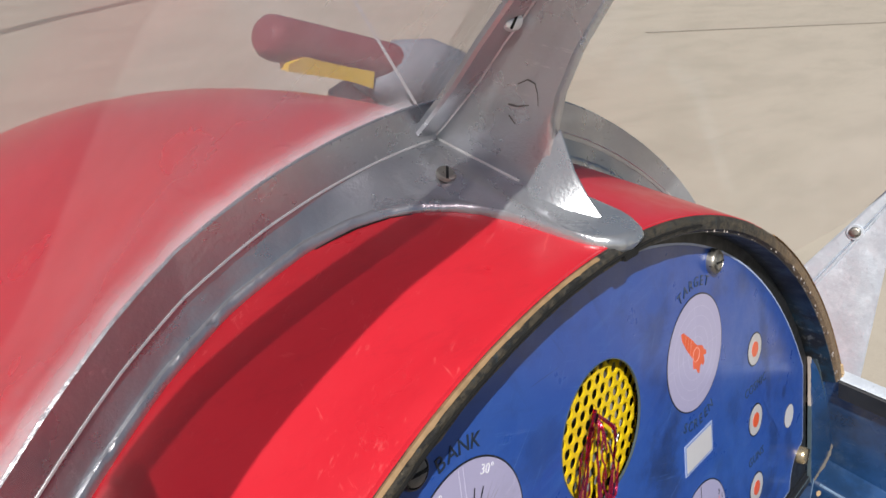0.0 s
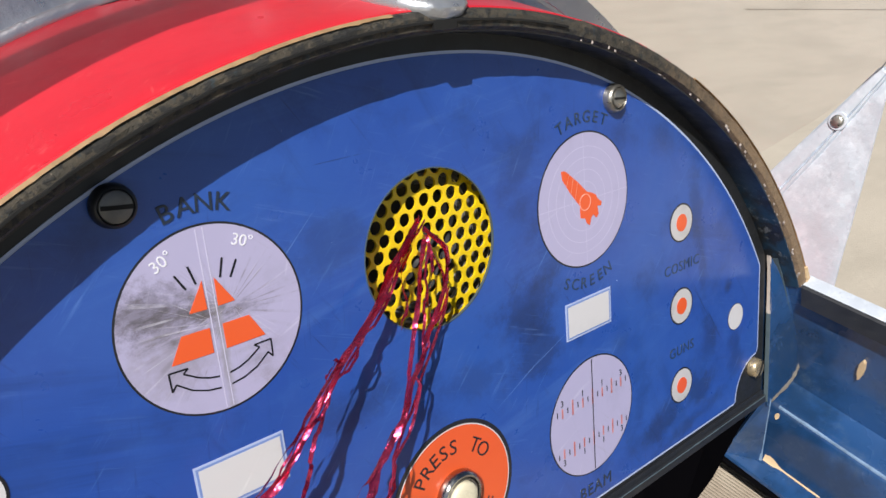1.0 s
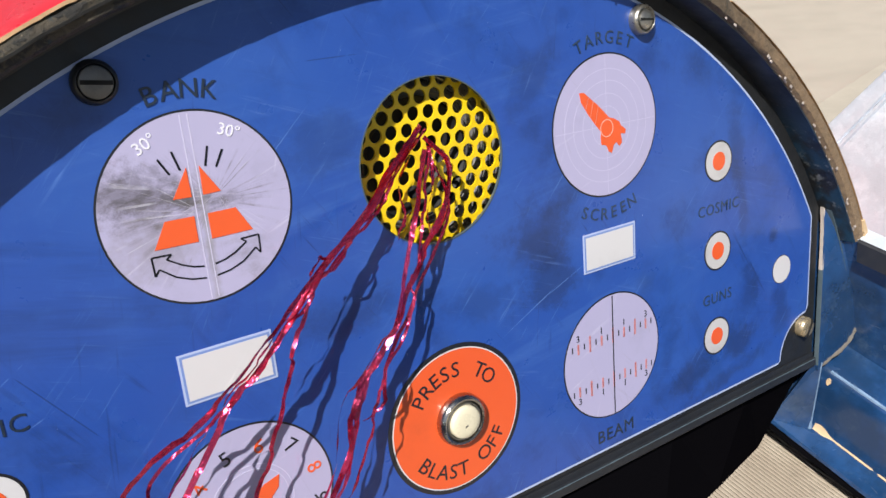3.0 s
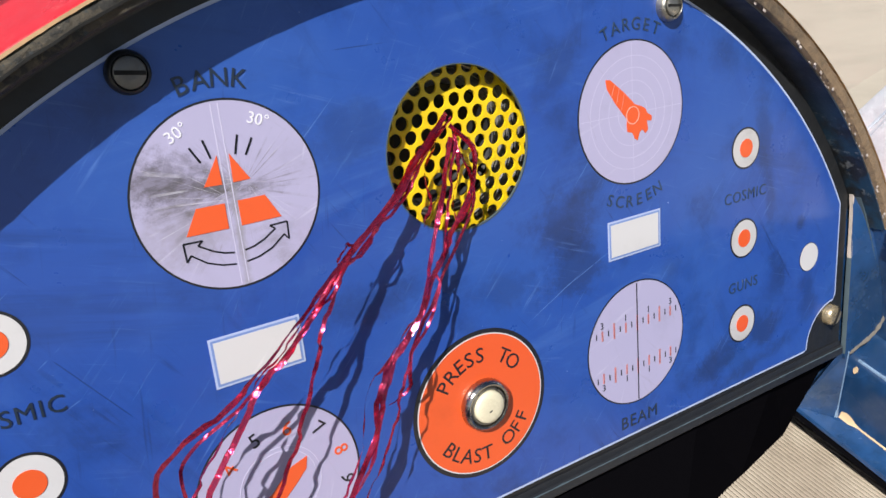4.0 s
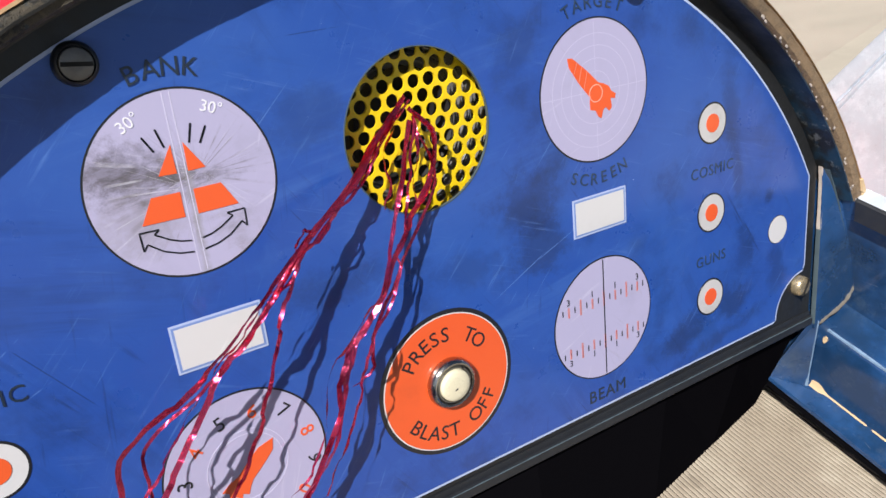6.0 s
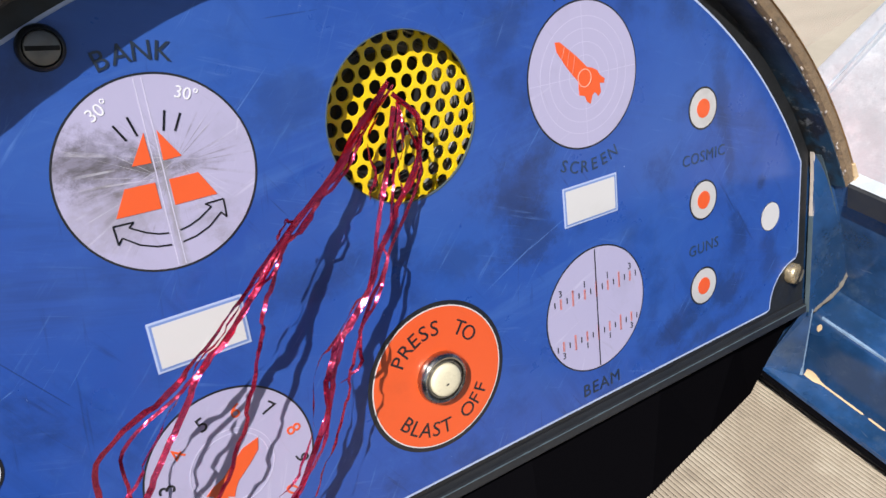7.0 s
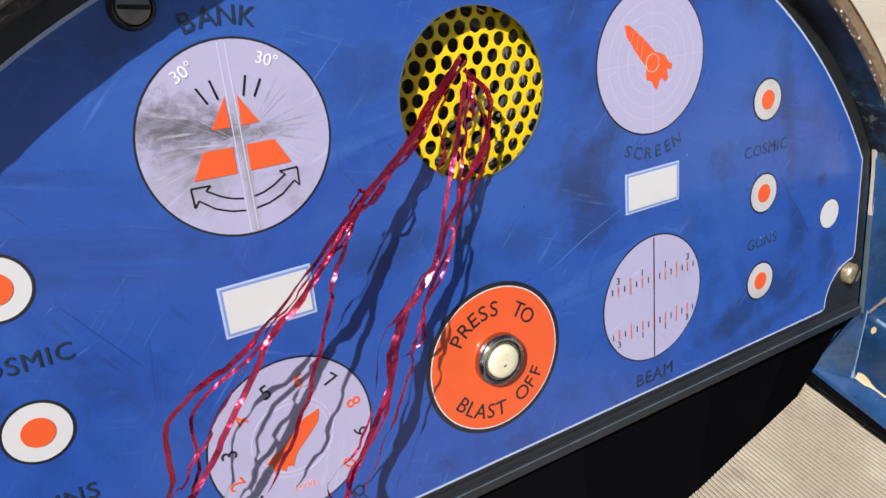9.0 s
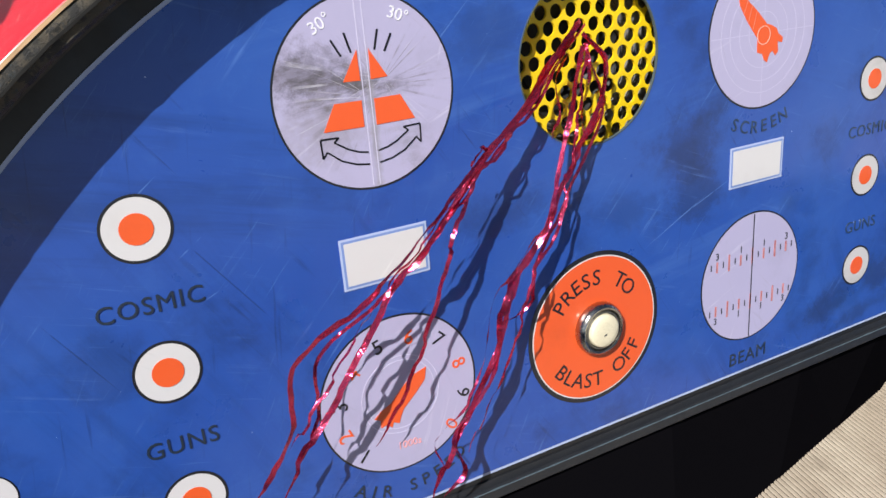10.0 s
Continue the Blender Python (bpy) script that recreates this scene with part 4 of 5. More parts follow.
def bead(name, pts, r, label=""):
    """A thin rounded line along points."""
    rows = []
    for i, p in enumerate(pts):
        d = (pts[min(i + 1, len(pts) - 1)] - pts[max(i - 1, 0)]).normalized()
        a = d.orthogonal().normalized()
        a = Vector((0, -0.5, 0.86)) - d * d.dot(Vector((0, -0.5, 0.86)))
        a.normalize()
        c = d.cross(a)
        rows.append([p + (a * math.cos(q) + c * math.sin(q)) * r for q in [k * math.pi / 3 for k in range(6)]])
    return s_part(name, loft(rows), M_BRIGHT, label)


# bright rubbed bead along the crease
bead("bead", [Vector((x, foot_front(x) - 0.0006, hood_z(x, CREST + 0.0001))) for x in XS if x < -0.005], 0.00075, "bright rubbed bead along the crease")
bead("bead", [Vector((x, foot_front(x) - 0.0006, hood_z(x, CREST + 0.0001))) for x in XS if x > 0.009], 0.0005, "bright rubbed bead along the crease")


# centre pillar: a rib that narrows upwards and runs out on the tab
rear_prof = [(0.034, 0.802), (0.0345, 0.8068), (0.0405, 0.8125), (0.0465, 0.820), (0.0498, 0.830), (0.0510, 0.840), (0.0500, 0.852), (0.0445, 0.871), (0.0350, 0.892), (0.025, 0.912), (-0.025, 1.003), (-0.110, 1.145)]
front_prof = [(0.119, 0.806), (0.119, 0.8105), (0.118, 0.8165), (0.112, 0.824), (0.106, 0.832), (0.100, 0.840), (0.093, 0.850), (0.082, 0.868), (0.067, 0.890), (0.054, 0.911), (0.002, 0.998), (-0.083, 1.141)]
rows = []
for (ry, rz), (fy, fz) in zip(rear_prof, front_prof):
    row = []
    low = max(0.0, min(1.0, (0.834 - rz) / 0.027))
    run_out = 0.030 * low
    for j in range(17):
        q = (j / 16) ** 1.4
        y, z = ry + (fy - ry) * q, rz + (fz - rz) * q
        half = 0.0045 * (min(1.0, 0.10 + 0.9 * (y - ry) / run_out) if run_out > 0.002 else 1.0)
        row.append((half if j else half * 0.5, y, z))
    rows.append([Vector((0.002 + h, y, z)) for h, y, z in row] + [Vector((0.002 - h, y, z)) for h, y, z in reversed(row)])
s_part("pillar", loft(rows), M_CAST, "cast centre pillar rib")
for sgn in (-1, 1):
    bead("bead", [Vector((0.002 + sgn * 0.0046, fy - 0.0008, fz - 0.0004)) for fy, fz in front_prof[2:]], 0.00075, "bright rubbed bead up the pillar")
    foot_z = lambda y: hood_z(0.002, 0.0055 + (CREST - 0.0055) * max(0, (y - 0.0095) / 0.1075) ** 1.12)
    bead("bead", [Vector((0.002 + sgn * 0.0046, y, foot_z(y) + 0.0002)) for y in [0.064 + 0.053 * i / 12 for i in range(13)]], 0.0007, "bright mitre line at the pillar's foot")
# the rib runs out on the tab in a sharp ridge with two flat flanks
ridge = [Vector(p) for p in ((0.002, 0.0490, 0.836), (0.002, 0.0385, 0.8195), (0.002, 0.0300, 0.8105), (0.002, 0.0215, foot_z(0.0215) + 0.0006))]
rows = []
for i, top_ in enumerate(ridge):
    q = i / 3
    y = 0.0600 - 0.036 * q
    wide = 0.0052 + 0.0070 * math.sin(q * math.pi) ** 0.8 * (1 - 0.5 * q)
    rows.append([Vector((0.002 - wide, y, foot_z(y) - 0.0012)), top_ + Vector((-0.0005, 0, 0)), top_ + Vector((0.0005, 0, 0)), Vector((0.002 + wide, y, foot_z(y) - 0.0012))])
s_part("ridge", loft(rows), M_CAST, "sharp ridge running out on the tab")
# pencil marks on the rib
for pts in (((0.071, 0.852), (0.066, 0.855), (0.062, 0.854), (0.060, 0.850), (0.059, 0.845)), ((0.075, 0.842), (0.070, 0.842), (0.064, 0.844)), ((0.074, 0.837), (0.070, 0.834))):
    rows = []
    for y, z in pts:
        c = Vector((-0.0026, y, z))
        rows.append([c + Vector((-0.0002, 0, 0.0003)), c + Vector((-0.0002, 0, -0.0003)), c + Vector((0.0006, 0, -0.0003)), c + Vector((0.0006, 0, 0.0003))])
    s_part("pencil_mark", loft(rows), M_DULL, "faint pencil mark")
# pillar's own side flanges for the two panes
for sgn in (-1, 1):
    rows = []
    for fy, fz in front_prof[2:]:
        b = Vector((0.002 + sgn * 0.003, fy, fz))
        out = Vector((sgn * 1.0, 0.05, -0.04)).normalized()
        n = Vector((0, 0.86, 0.5))
        wd = 0.016
        rows.append([b - n * 0.001, b + out * wd * 0.5 - n * 0.001, b + out * wd - n * 0.0006, b + out * (wd + 0.001) + n * 0.001, b + out * wd + n * 0.004, b + n * 0.005])
    s_part("pillar_flange", loft(rows), M_CAST, "flange of the centre pillar")
PANE_END = ((0.338, 0.035, 0.665), (0.352, -0.010, 0.720), (0.357, -0.028, 0.757), (0.3585, -0.019, 0.790), (0.361, -0.007, 0.825), (0.360, -0.012, 0.880), (0.349, -0.024, 0.925))
M_PANE_RIM = make_simple("perspex_edge", (0.16, 0.17, 0.18), 0.3)


def smooth_line(pts, n):
    """Evenly spread points on a smooth line through the given ones."""
    v = [Vector(p) for p in pts]
    v = [v[0] * 2 - v[1]] + v + [v[-1] * 2 - v[-2]]
    out = []
    for k in range(n):
        s = k / (n - 1) * (len(v) - 3)
        i = min(int(s), len(v) - 4)
        t = s - i
        a, b, c, d = v[i:i + 4]
        out.append(0.5 * (2 * b + (c - a) * t + (2 * a - 5 * b + 4 * c - d) * t * t + (3 * b - a - 3 * c + d) * t ** 3))
    return out


# the two panes
for sgn in (-1, 1):
    rows, pane, crown = [], [], []
    for i in range(60):
        x = sgn * (-0.020 + 0.426 * i / 59)
        xl = min(abs(x), 0.285)
        base = Vector((math.copysign(xl, x), foot_front(xl) + 0.003, hood_z(xl, CREST))) + UPRIGHT * (RAIL - 0.004)
        # unseen top edge, bent so the pane's shadow lands on hood and pillar
        drop = max(0.0, min(1.0, (abs(x) - 0.18) / 0.10))
        top = Vector((x, 0.013 - 0.16 * abs(x), 1.004 - 0.42 * x * x)) - RAKE * 0.08 * drop * drop * (3 - 2 * drop)
        rise = max(0.0, min(1.0, (0.124 - abs(x)) / 0.024))
        top += RAKE * 0.16 * rise * rise * (3 - 2 * rise)
        n = Vector((0, 0.86, 0.5))
        s_ = i / 59
        b0 = base if abs(x) < 0.285 else base.lerp(Vector((sgn * 0.338, 0.035, 0.665)), (abs(x) - 0.285) / 0.121)
        bend = s_ ** 5
        edge = smooth_line([(sgn * ex, ey, ez) for ex, ey, ez in PANE_END], 17)
        last_b, last_t = edge[0], edge[-1]
        t0 = top.lerp(last_t, s_ ** 3)
        b0 = b0.lerp(last_b, s_ ** 6)
        if abs(x) > 0.07 and (sgn < 0 or x < 0.29):
            crown.append(t0)
        pane.append([b0.lerp(t0, j / 16) + bend * (edge[j] - last_b.lerp(last_t, j / 16)) for j in range(17)])
    bm, _ = sheet(pane)
    bmesh.ops.recalc_face_normals(bm, faces=bm.faces)
    bm.normal_update()
    if sum(f.normal.y * f.calc_area() for f in bm.faces) > 0:
        bmesh.ops.reverse_faces(bm, faces=bm.faces[:])
    ob = s_part("pane", bm, M_PERSPEX if sgn < 0 else M_CLEAR, "clear scratched perspex pane")
    # unseen lip along the top edge and down the pane's end, added to shade the hood
    rows = []
    for p in crown + (list(reversed(edge[7:16])) if sgn < 0 else []):
        deep = 0.0205 + 0.022 * max(0.0, (abs(p.x) - 0.23) / 0.10)
        rows.append([p + Vector((0, 0.857, 0.515)) * a + RAKE * h for a, h in ((0.014, -0.002), (0.010, 0.003), (0.0, 0.004), (-deep * 0.6, 0.0035), (-deep, 0.0))])
    s_part("shade_lip", sheet(rows)[0], M_SHADE_LIP, "unseen tinted lip added along the top to shade the hood")
    rows = []
    for p in edge[4:]:
        rows.append([p + Vector((0.0005 * math.cos(q), 0.0005 * math.sin(q), 0)) for q in [k * math.pi / 3 for k in range(6)]])
    s_part("pane_rim", loft(rows), M_PANE_RIM, "dark cut edge of the perspex")
# bright reflected haze beside the rail, painted as a milky strip on the perspex
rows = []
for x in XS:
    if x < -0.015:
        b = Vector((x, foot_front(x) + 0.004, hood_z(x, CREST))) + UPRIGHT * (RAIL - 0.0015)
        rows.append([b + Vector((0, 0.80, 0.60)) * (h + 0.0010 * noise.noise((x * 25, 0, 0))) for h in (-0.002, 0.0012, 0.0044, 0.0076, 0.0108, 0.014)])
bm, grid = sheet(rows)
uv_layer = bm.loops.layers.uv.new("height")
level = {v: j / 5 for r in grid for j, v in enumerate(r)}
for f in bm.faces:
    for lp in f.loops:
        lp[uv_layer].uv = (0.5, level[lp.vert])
s_part("haze_strip", bm, M_RAIL_HAZE, "milky strip painting the bright haze along the foot of the perspex")
# bright line by the pillar's foot, placed to fit the camera's view
rows = []
for i in range(12):
    c = Vector((-0.003 - 0.010 * i / 11, 0.121 + 0.05 * i / 11, 0.819 + 0.058 * i / 11))
    rows.append([c + Vector((0.0011 * math.cos(q), 0.0008 * math.sin(q), 0.0008 * math.sin(q))) for q in [k * math.pi / 3 for k in range(6)]])
s_part("pane_line", loft(rows), M_BRIGHT, "bright line on the perspex, placed to fit the camera's view")


def screw_bm(r, h, slot=0.16, turn=0.0, dome=0.35):
    """A slotted round head, lying on z = 0."""
    bm = lathe([(r * 0.98, -0.001), (r, h * 0.25), (r * 0.93, h * 0.7), (r * 0.75, h * 0.9), (r * 0.4, h * (0.94 + dome * 0.1)), (0.0, h * (0.95 + dome * 0.12))], 28)
    return bm


def slot_bm(r, h, turn, wide=0.13):
    bm = extrude_outline([(-r * 0.88, -r * wide), (r * 0.88, -r * wide), (r * 0.88, r * wide), (-r * 0.88, r * wide)], h * 0.6, h * 1.03)
    return moved(bm, rz=turn)


def screw(name, parent, m, r, h, mat, turn, label=""):
    bm = screw_bm(r, h)
    bm.transform(m)
    head = part(name, bm, mat, parent, label)
    bm = slot_bm(r, h, turn)
    bm.transform(m)
    part("slot", bm, M_CAVITY, head)
    return head


for sgn in (-1, 1):
    x = 0.001 + sgn * 0.0245
    nrm = Vector((x * 0.9, -0.13, 0.33)).normalized()
    m = S_INV @ Matrix.Translation((x, 0.0905, hood_z(x, 0.0126))) @ nrm.to_track_quat("Z", "Y").to_matrix().to_4x4()
    screw("screw", screen, m, 0.0050, 0.0014, M_STEEL, 55)
m = S_INV @ Matrix.Translation((-0.0075, 0.0745, 0.8790)) @ Vector((-0.35, -0.8, 0.3)).to_track_quat("Z", "Y").to_matrix().to_4x4()
screw("screw", screen, m, 0.0046, 0.0030, M_BRIGHT, 60, "bright pillar screw")

# ---------------------------------------------------------------- galvanised side brackets of the windscreen
def fin_x(z):
    return 0.3285 + 0.215 * (z - 0.60)


def side_bracket(sgn):
    """A triangular sheet with a folded, screwed edge."""
    fin = empty("side_bracket", pose(sgn * 0.34, 0, 0.60))
    tagged(fin, "triangular galvanised sheet bracket with folded edge beside the cockpit", "bracket", "windscreen brackets")
    inv = pose(-sgn * 0.34, 0, -0.60)

    def put(name, bm, mat, label="", smooth=True):
        if sgn < 0:
            bm.transform(Matrix.Diagonal((-1, 1, 1, 1)))
            bmesh.ops.reverse_faces(bm, faces=bm.faces)
        bm.transform(inv)
        return part(name, bm, mat, fin, label, smooth)
    # gently dented sheet
    rows = []
    for i in range(33):
        q = i / 32
        z = 0.592 + 0.154 * q
        ya = 0.0516 - 0.0761 * min(1, q / 0.98) if q < 0.98 else -0.0245
        yb = -0.0536 + 0.0211 * min(1, q / 0.95) + (0.004 * max(0, q - 0.95) / 0.05)
        row = []
        for j in range(17):
            y = ya + (yb - ya) * j / 16
            row.append(Vector((fin_x(z) + 0.0012 * noise.noise((y * 60, z * 60, 3)) + 0.0004 * noise.noise((y * 300, z * 300, 7)), y, z)))
        rows.append(row)
    bm, _ = sheet(rows)
    bmesh.ops.recalc_face_normals(bm, faces=bm.faces)
    bmesh.ops.solidify(bm, geom=bm.faces[:], thickness=0.0014)
    put("sheet", bm, M_GALV, "rough galvanised sheet")
    e0, e1 = Vector((0.0526, 0.592)), Vector((-0.0235, 0.745))
    d = (e1 - e0).normalized()
    n2 = Vector((d.y, -d.x))
    n2 = -n2 if n2.x > 0 else n2
    rows = []
    for i in range(30):
        q = i / 29
        p = e0.lerp(e1, q)
        wd = 0.0175 * (1 - 0.62 * q ** 2)
        sec = [(0.0012, -0.0004), (-0.0026, -0.0006), (-0.0040, 0.0012), (-0.0036, wd * 0.72), (-0.0032, wd * 0.80), (-0.0014, wd * 0.86), (-0.0040, wd * 0.96), (-0.0036, wd * 1.06), (-0.0006, wd * 1.16), (0.0012, wd * 1.1)]
        rows.append([Vector((fin_x(p.y + n2.y * b) + a, p.x + n2.x * b, p.y + n2.y * b)) for a, b in sec])
    put("folded_edge", loft(rows), M_GALV, "folded stiffening edge")
    m = Matrix.Translation((fin_x(0.7065) - 0.0040, -0.0120, 0.7065)) @ Vector((-1, -0.1, 0.2)).to_track_quat("Z", "Y").to_matrix().to_4x4()
    bm = screw_bm(0.0044, 0.0034)
    bm.transform(m)
    head = put("screw", bm, M_STEEL, "domed zinc screw")
    bm = lathe([(0.0062, -0.0005), (0.0063, 0.0004), (0.0058, 0.0009), (0.002, 0.0009)], 28)
    bm.transform(m)
    put("washer", bm, M_GALV, "plain zinc washer")
    return fin


side_bracket(1)
side_bracket(-1)

# ---------------------------------------------------------------- red tube with yellow end, past the hood
tube = empty("red_tube", pose(0.2, 0.5, 0.75))
tagged(tube, "dark red tube on a yellow bracket beside the nose", "tube")
ax = Vector((0.185, 0.0, -0.050)).normalized()
bm = lathe([(0.004, -0.006), (0.016, -0.004), (0.021, 0.002), (0.0225, 0.010), (0.0225, 0.22), (0.018, 0.225)], 28)
bm.transform(Matrix.Translation((-0.025, 0.0, 0.029)) @ ax.to_track_quat("Z", "Y").to_matrix().to_4x4())
part("barrel", bm, M_DEEPRED, tube)
rows = []
for k, (x, z0, z1, d) in enumerate(((0.098, -0.040, -0.034, 0.010), (0.112, -0.055, -0.020, 0.020), (0.135, -0.066, -0.001, 0.028), (0.158, -0.075, 0.008, 0.031), (0.215, -0.090, 0.004, 0.031), (0.270, -0.100, -0.016, 0.026), (0.285, -0.095, -0.035, 0.015))):
    rows.append([Vector((x, d * math.cos(q), (z0 + z1) / 2 + (z1 - z0) / 2 * math.sin(q))) for q in [j * math.pi / 12 for j in range(24)]])
part("housing", loft(rows), make_simple("blue_grey_paint", (0.26, 0.29, 0.34), 0.35), tube, "blue-grey rounded housing behind the barrel")
rows = []
for i in range(24):
    s = i / 23
    c = Vector((-0.012 + 0.115 * s, -0.012, 0.0005 - 0.022 * s + 0.008 * math.sin(s * 3.1)))
    h = 0.003 + 0.0125 * math.sin(min(1, s * 1.5 + 0.05) * 1.57)
    rows.append([c + Vector((0, -0.006, -h)), c + Vector((0, 0.006, -h)), c + Vector((0, 0.008, h)), c + Vector((0, -0.008, h))])
part("bracket", loft(rows), M_YELLOW, tube, "yellow painted bracket")
bm = lathe([(0.03, -0.72), (0.03, -0.03), (0.01, -0.015)], 20)
bm.transform(Matrix.Translation((0.11, 0.02, -0.02)))
part("post", bm, M_DEEPRED, tube)

# ---------------------------------------------------------------- dash panel
dash = empty("dash_panel", PANEL)
tagged(dash, "arched blue laminate instrument panel printed with dials, scratched and smudged", "instrument panel")


def arch(r, half, v_side, v_low, notch=0.0, n=80):
    """Outline of the dash: arch, straight sides, straight bottom, round notches at the lower corners."""
    a1 = math.asin(half / r)
    pts = [(r * math.sin(a), VCL + r * math.cos(a)) for a in [-a1 + 2 * a1 * i / n for i in range(n + 1)]]
    if notch:
        cu, cv = 0.273, -0.172
        right = []
        for i in range(13):
            q = radians(93 + 87 * i / 12)
            u, v = cu + notch * math.cos(q), cv + notch * math.sin(q)
            if u <= half and v >= v_low:
                right.append((u, v))
        pts += [(half, right[0][1] + 0.004)] + right + [(right[-1][0] - 0.003, v_low)]
        left = [(-u, v) for u, v in reversed(right)]
        pts += [(left[0][0] + 0.003, v_low)] + left + [(-half, left[-1][1] + 0.004)]
    else:
        pts += [(half, v_low), (-half, v_low)]
    return pts


VCL = -0.231
G_R = 0.035
backing = plate(arch(0.3205, 0.2815, 0, -0.1765), [ring(56, 0.0455)], -0.0035, -0.0006)
part("backing_board", backing, M_DARK, dash, "black edge round the print", smooth=False)
part("border_line", plate(arch(R_LINE + 0.0011, 0.2741, 0, -0.1736, 0.0265), [ring(56, G_R)], -0.0006, -0.0002), M_PALE, dash, "thin white border line", smooth=False)
part("blue_face", plate(arch(R_LINE - 0.0002, 0.2727, 0, -0.1722, 0.0279), [ring(56, G_R)], -0.0006, 0.0), M_BLUE, dash, "blue printed laminate with smudges", smooth=False)
part("hole_ring", plate(ring(56, G_R + 0.0003), [ring(56, G_R - 0.0002)], -0.0009, 0.0003), M_BEAD, dash, smooth=False)
# lower trim bar
bm = loft([[(u, v, w) for v, w in ((-0.1766, -0.012), (-0.1766, 0.0002), (-0.1800, 0.0004), (-0.1801, 0.0020), (-0.1806, 0.0026), (-0.1852, 0.0027), (-0.1858, 0.0022), (-0.1862, 0.0008), (-0.1862, -0.012))] for u in (-0.2815, -0.1, 0.1, 0.2815)])
trim = part("lower_trim", bm, M_GREY, dash, "scuffed dark grey trim bar")
# scuffs and the painted highlight along the trim's upper edge
rows = []
for i in range(161):
    u = -0.2810 + 0.562 * i / 160
    wd = 0.00008 + 0.00022 * max(0.0, noise.noise((u * 130, 3, 8)) + 0.2)
    rows.append([Vector((u, -0.18045 + a * wd, w)) for a, w in ((1.2, 0.0018), (1.0, 0.00262), (-1.0, 0.00285), (-1.2, 0.0022))])
part("scuff_glint", loft(rows), M_BEAD, trim, "scuffed edge with its highlight painted pale")

Z1, Z2 = 0.0003, 0.0005


def disc(name, cx, cy, r, z0, z1, mat, parent, label="", n=48):
    return part(name, extrude_outline(ring(n, r, cx, cy), z0, z1), mat, parent, label, smooth=False)


def dial(name, cx, cy, label):
    d = disc(name, cx, cy, 0.0345, 0, Z1 * 0.6, M_BLACK, dash, label, 64)
    disc("dial_face", cx, cy, 0.0337, Z1 * 0.6, Z1, M_DIAL, d, "", 64)
    return d


DX, DY2 = 0.0988, -0.1198


def bar(cx, cy, w, h, turn, z0, z1):
    return moved(extrude_outline([(-w / 2, -h / 2), (w / 2, -h / 2), (w / 2, h / 2), (-w / 2, h / 2)], z0, z1), cx, cy, 0, turn)


# BANK dial
bank = dial("bank_dial", -DX, 0.0003, "round lilac dial with orange wings and tilt arrows")


def target_button(name, cx, cy, label):
    b = disc(name, cx, cy, 0.0115, 0, Z1 * 0.6, M_BLACK, dash, label, 40)
    disc("button_ring", cx, cy, 0.0105, Z1 * 0.6, Z1, M_WHITE if cx < 0 else M_DULL_WHITE, b, "", 40)
    disc("button_dot", cx, cy, 0.0053 if cx < 0 else 0.0051, Z1, Z2, M_ORANGE, b, "", 32)
    return b


BX, BV = 0.1826, (-0.0312, -0.0825, -0.1345)
for sgn in (-1, 1):
    for v in BV:
        target_button("printed_button", sgn * BX, v, "white disc with an orange centre" if sgn < 0 else "grimy white disc with an orange centre and dark outline")
target = dial("target_dial", DX, 0.0003, "round lilac radar screen with an orange rocket")
speed = dial("air_speed_dial", -DX, DY2, "round lilac dial with numbers and an orange rocket pointer")
beam = dial("beam_dial", DX, DY2, "round lilac scale with fine black and red ticks")
for sgn in (-1, 1):
    f = part("label_frame", extrude_outline([(sgn * 0.0986 + a * 0.0179, -0.0607 + b * 0.0100) for a, b in ((-1, -1), (1, -1), (1, 1), (-1, 1))], 0, Z1), M_PALE, dash, "pale frame", smooth=False)
    part("frame_gap", extrude_outline([(sgn * 0.0986 + a * 0.0171, -0.0607 + b * 0.0092) for a, b in ((-1, -1), (1, -1), (1, 1), (-1, 1))], Z1, Z1 * 1.3), M_HALF_BLUE, f, "paler blue line inside the frame", smooth=False)
    part("label_blank", extrude_outline([(sgn * 0.0986 + a * 0.0162, -0.0607 + b * 0.0083) for a, b in ((-1, -1), (1, -1), (1, 1), (-1, 1))], Z1, Z2), M_WHITE, f, "blank white label", smooth=False)
    spot = disc("white_spot", sgn * 0.2437, -0.109, 0.0091, 0, Z1 * 0.6, M_BLACK, dash, "round white spot, dark outline", 32)
    disc("spot_face", sgn * 0.2437, -0.109, 0.0087, Z1 * 0.6, Z1, M_WHITE, spot, "", 32)
blast = disc("blast_off_disc", -0.0005, -0.1195, 0.0367, 0, Z1 * 0.6, M_BLACK, dash, "orange disc lettered round a push button", 64)
disc("disc_line", -0.0005, -0.1195, 0.0346, Z1 * 0.6, Z1 * 0.8, M_WHITE, blast, "", 64)
disc("disc_face", -0.0005, -0.1195, 0.0340, Z1 * 0.8, Z1, M_ORANGE, blast, "", 64)

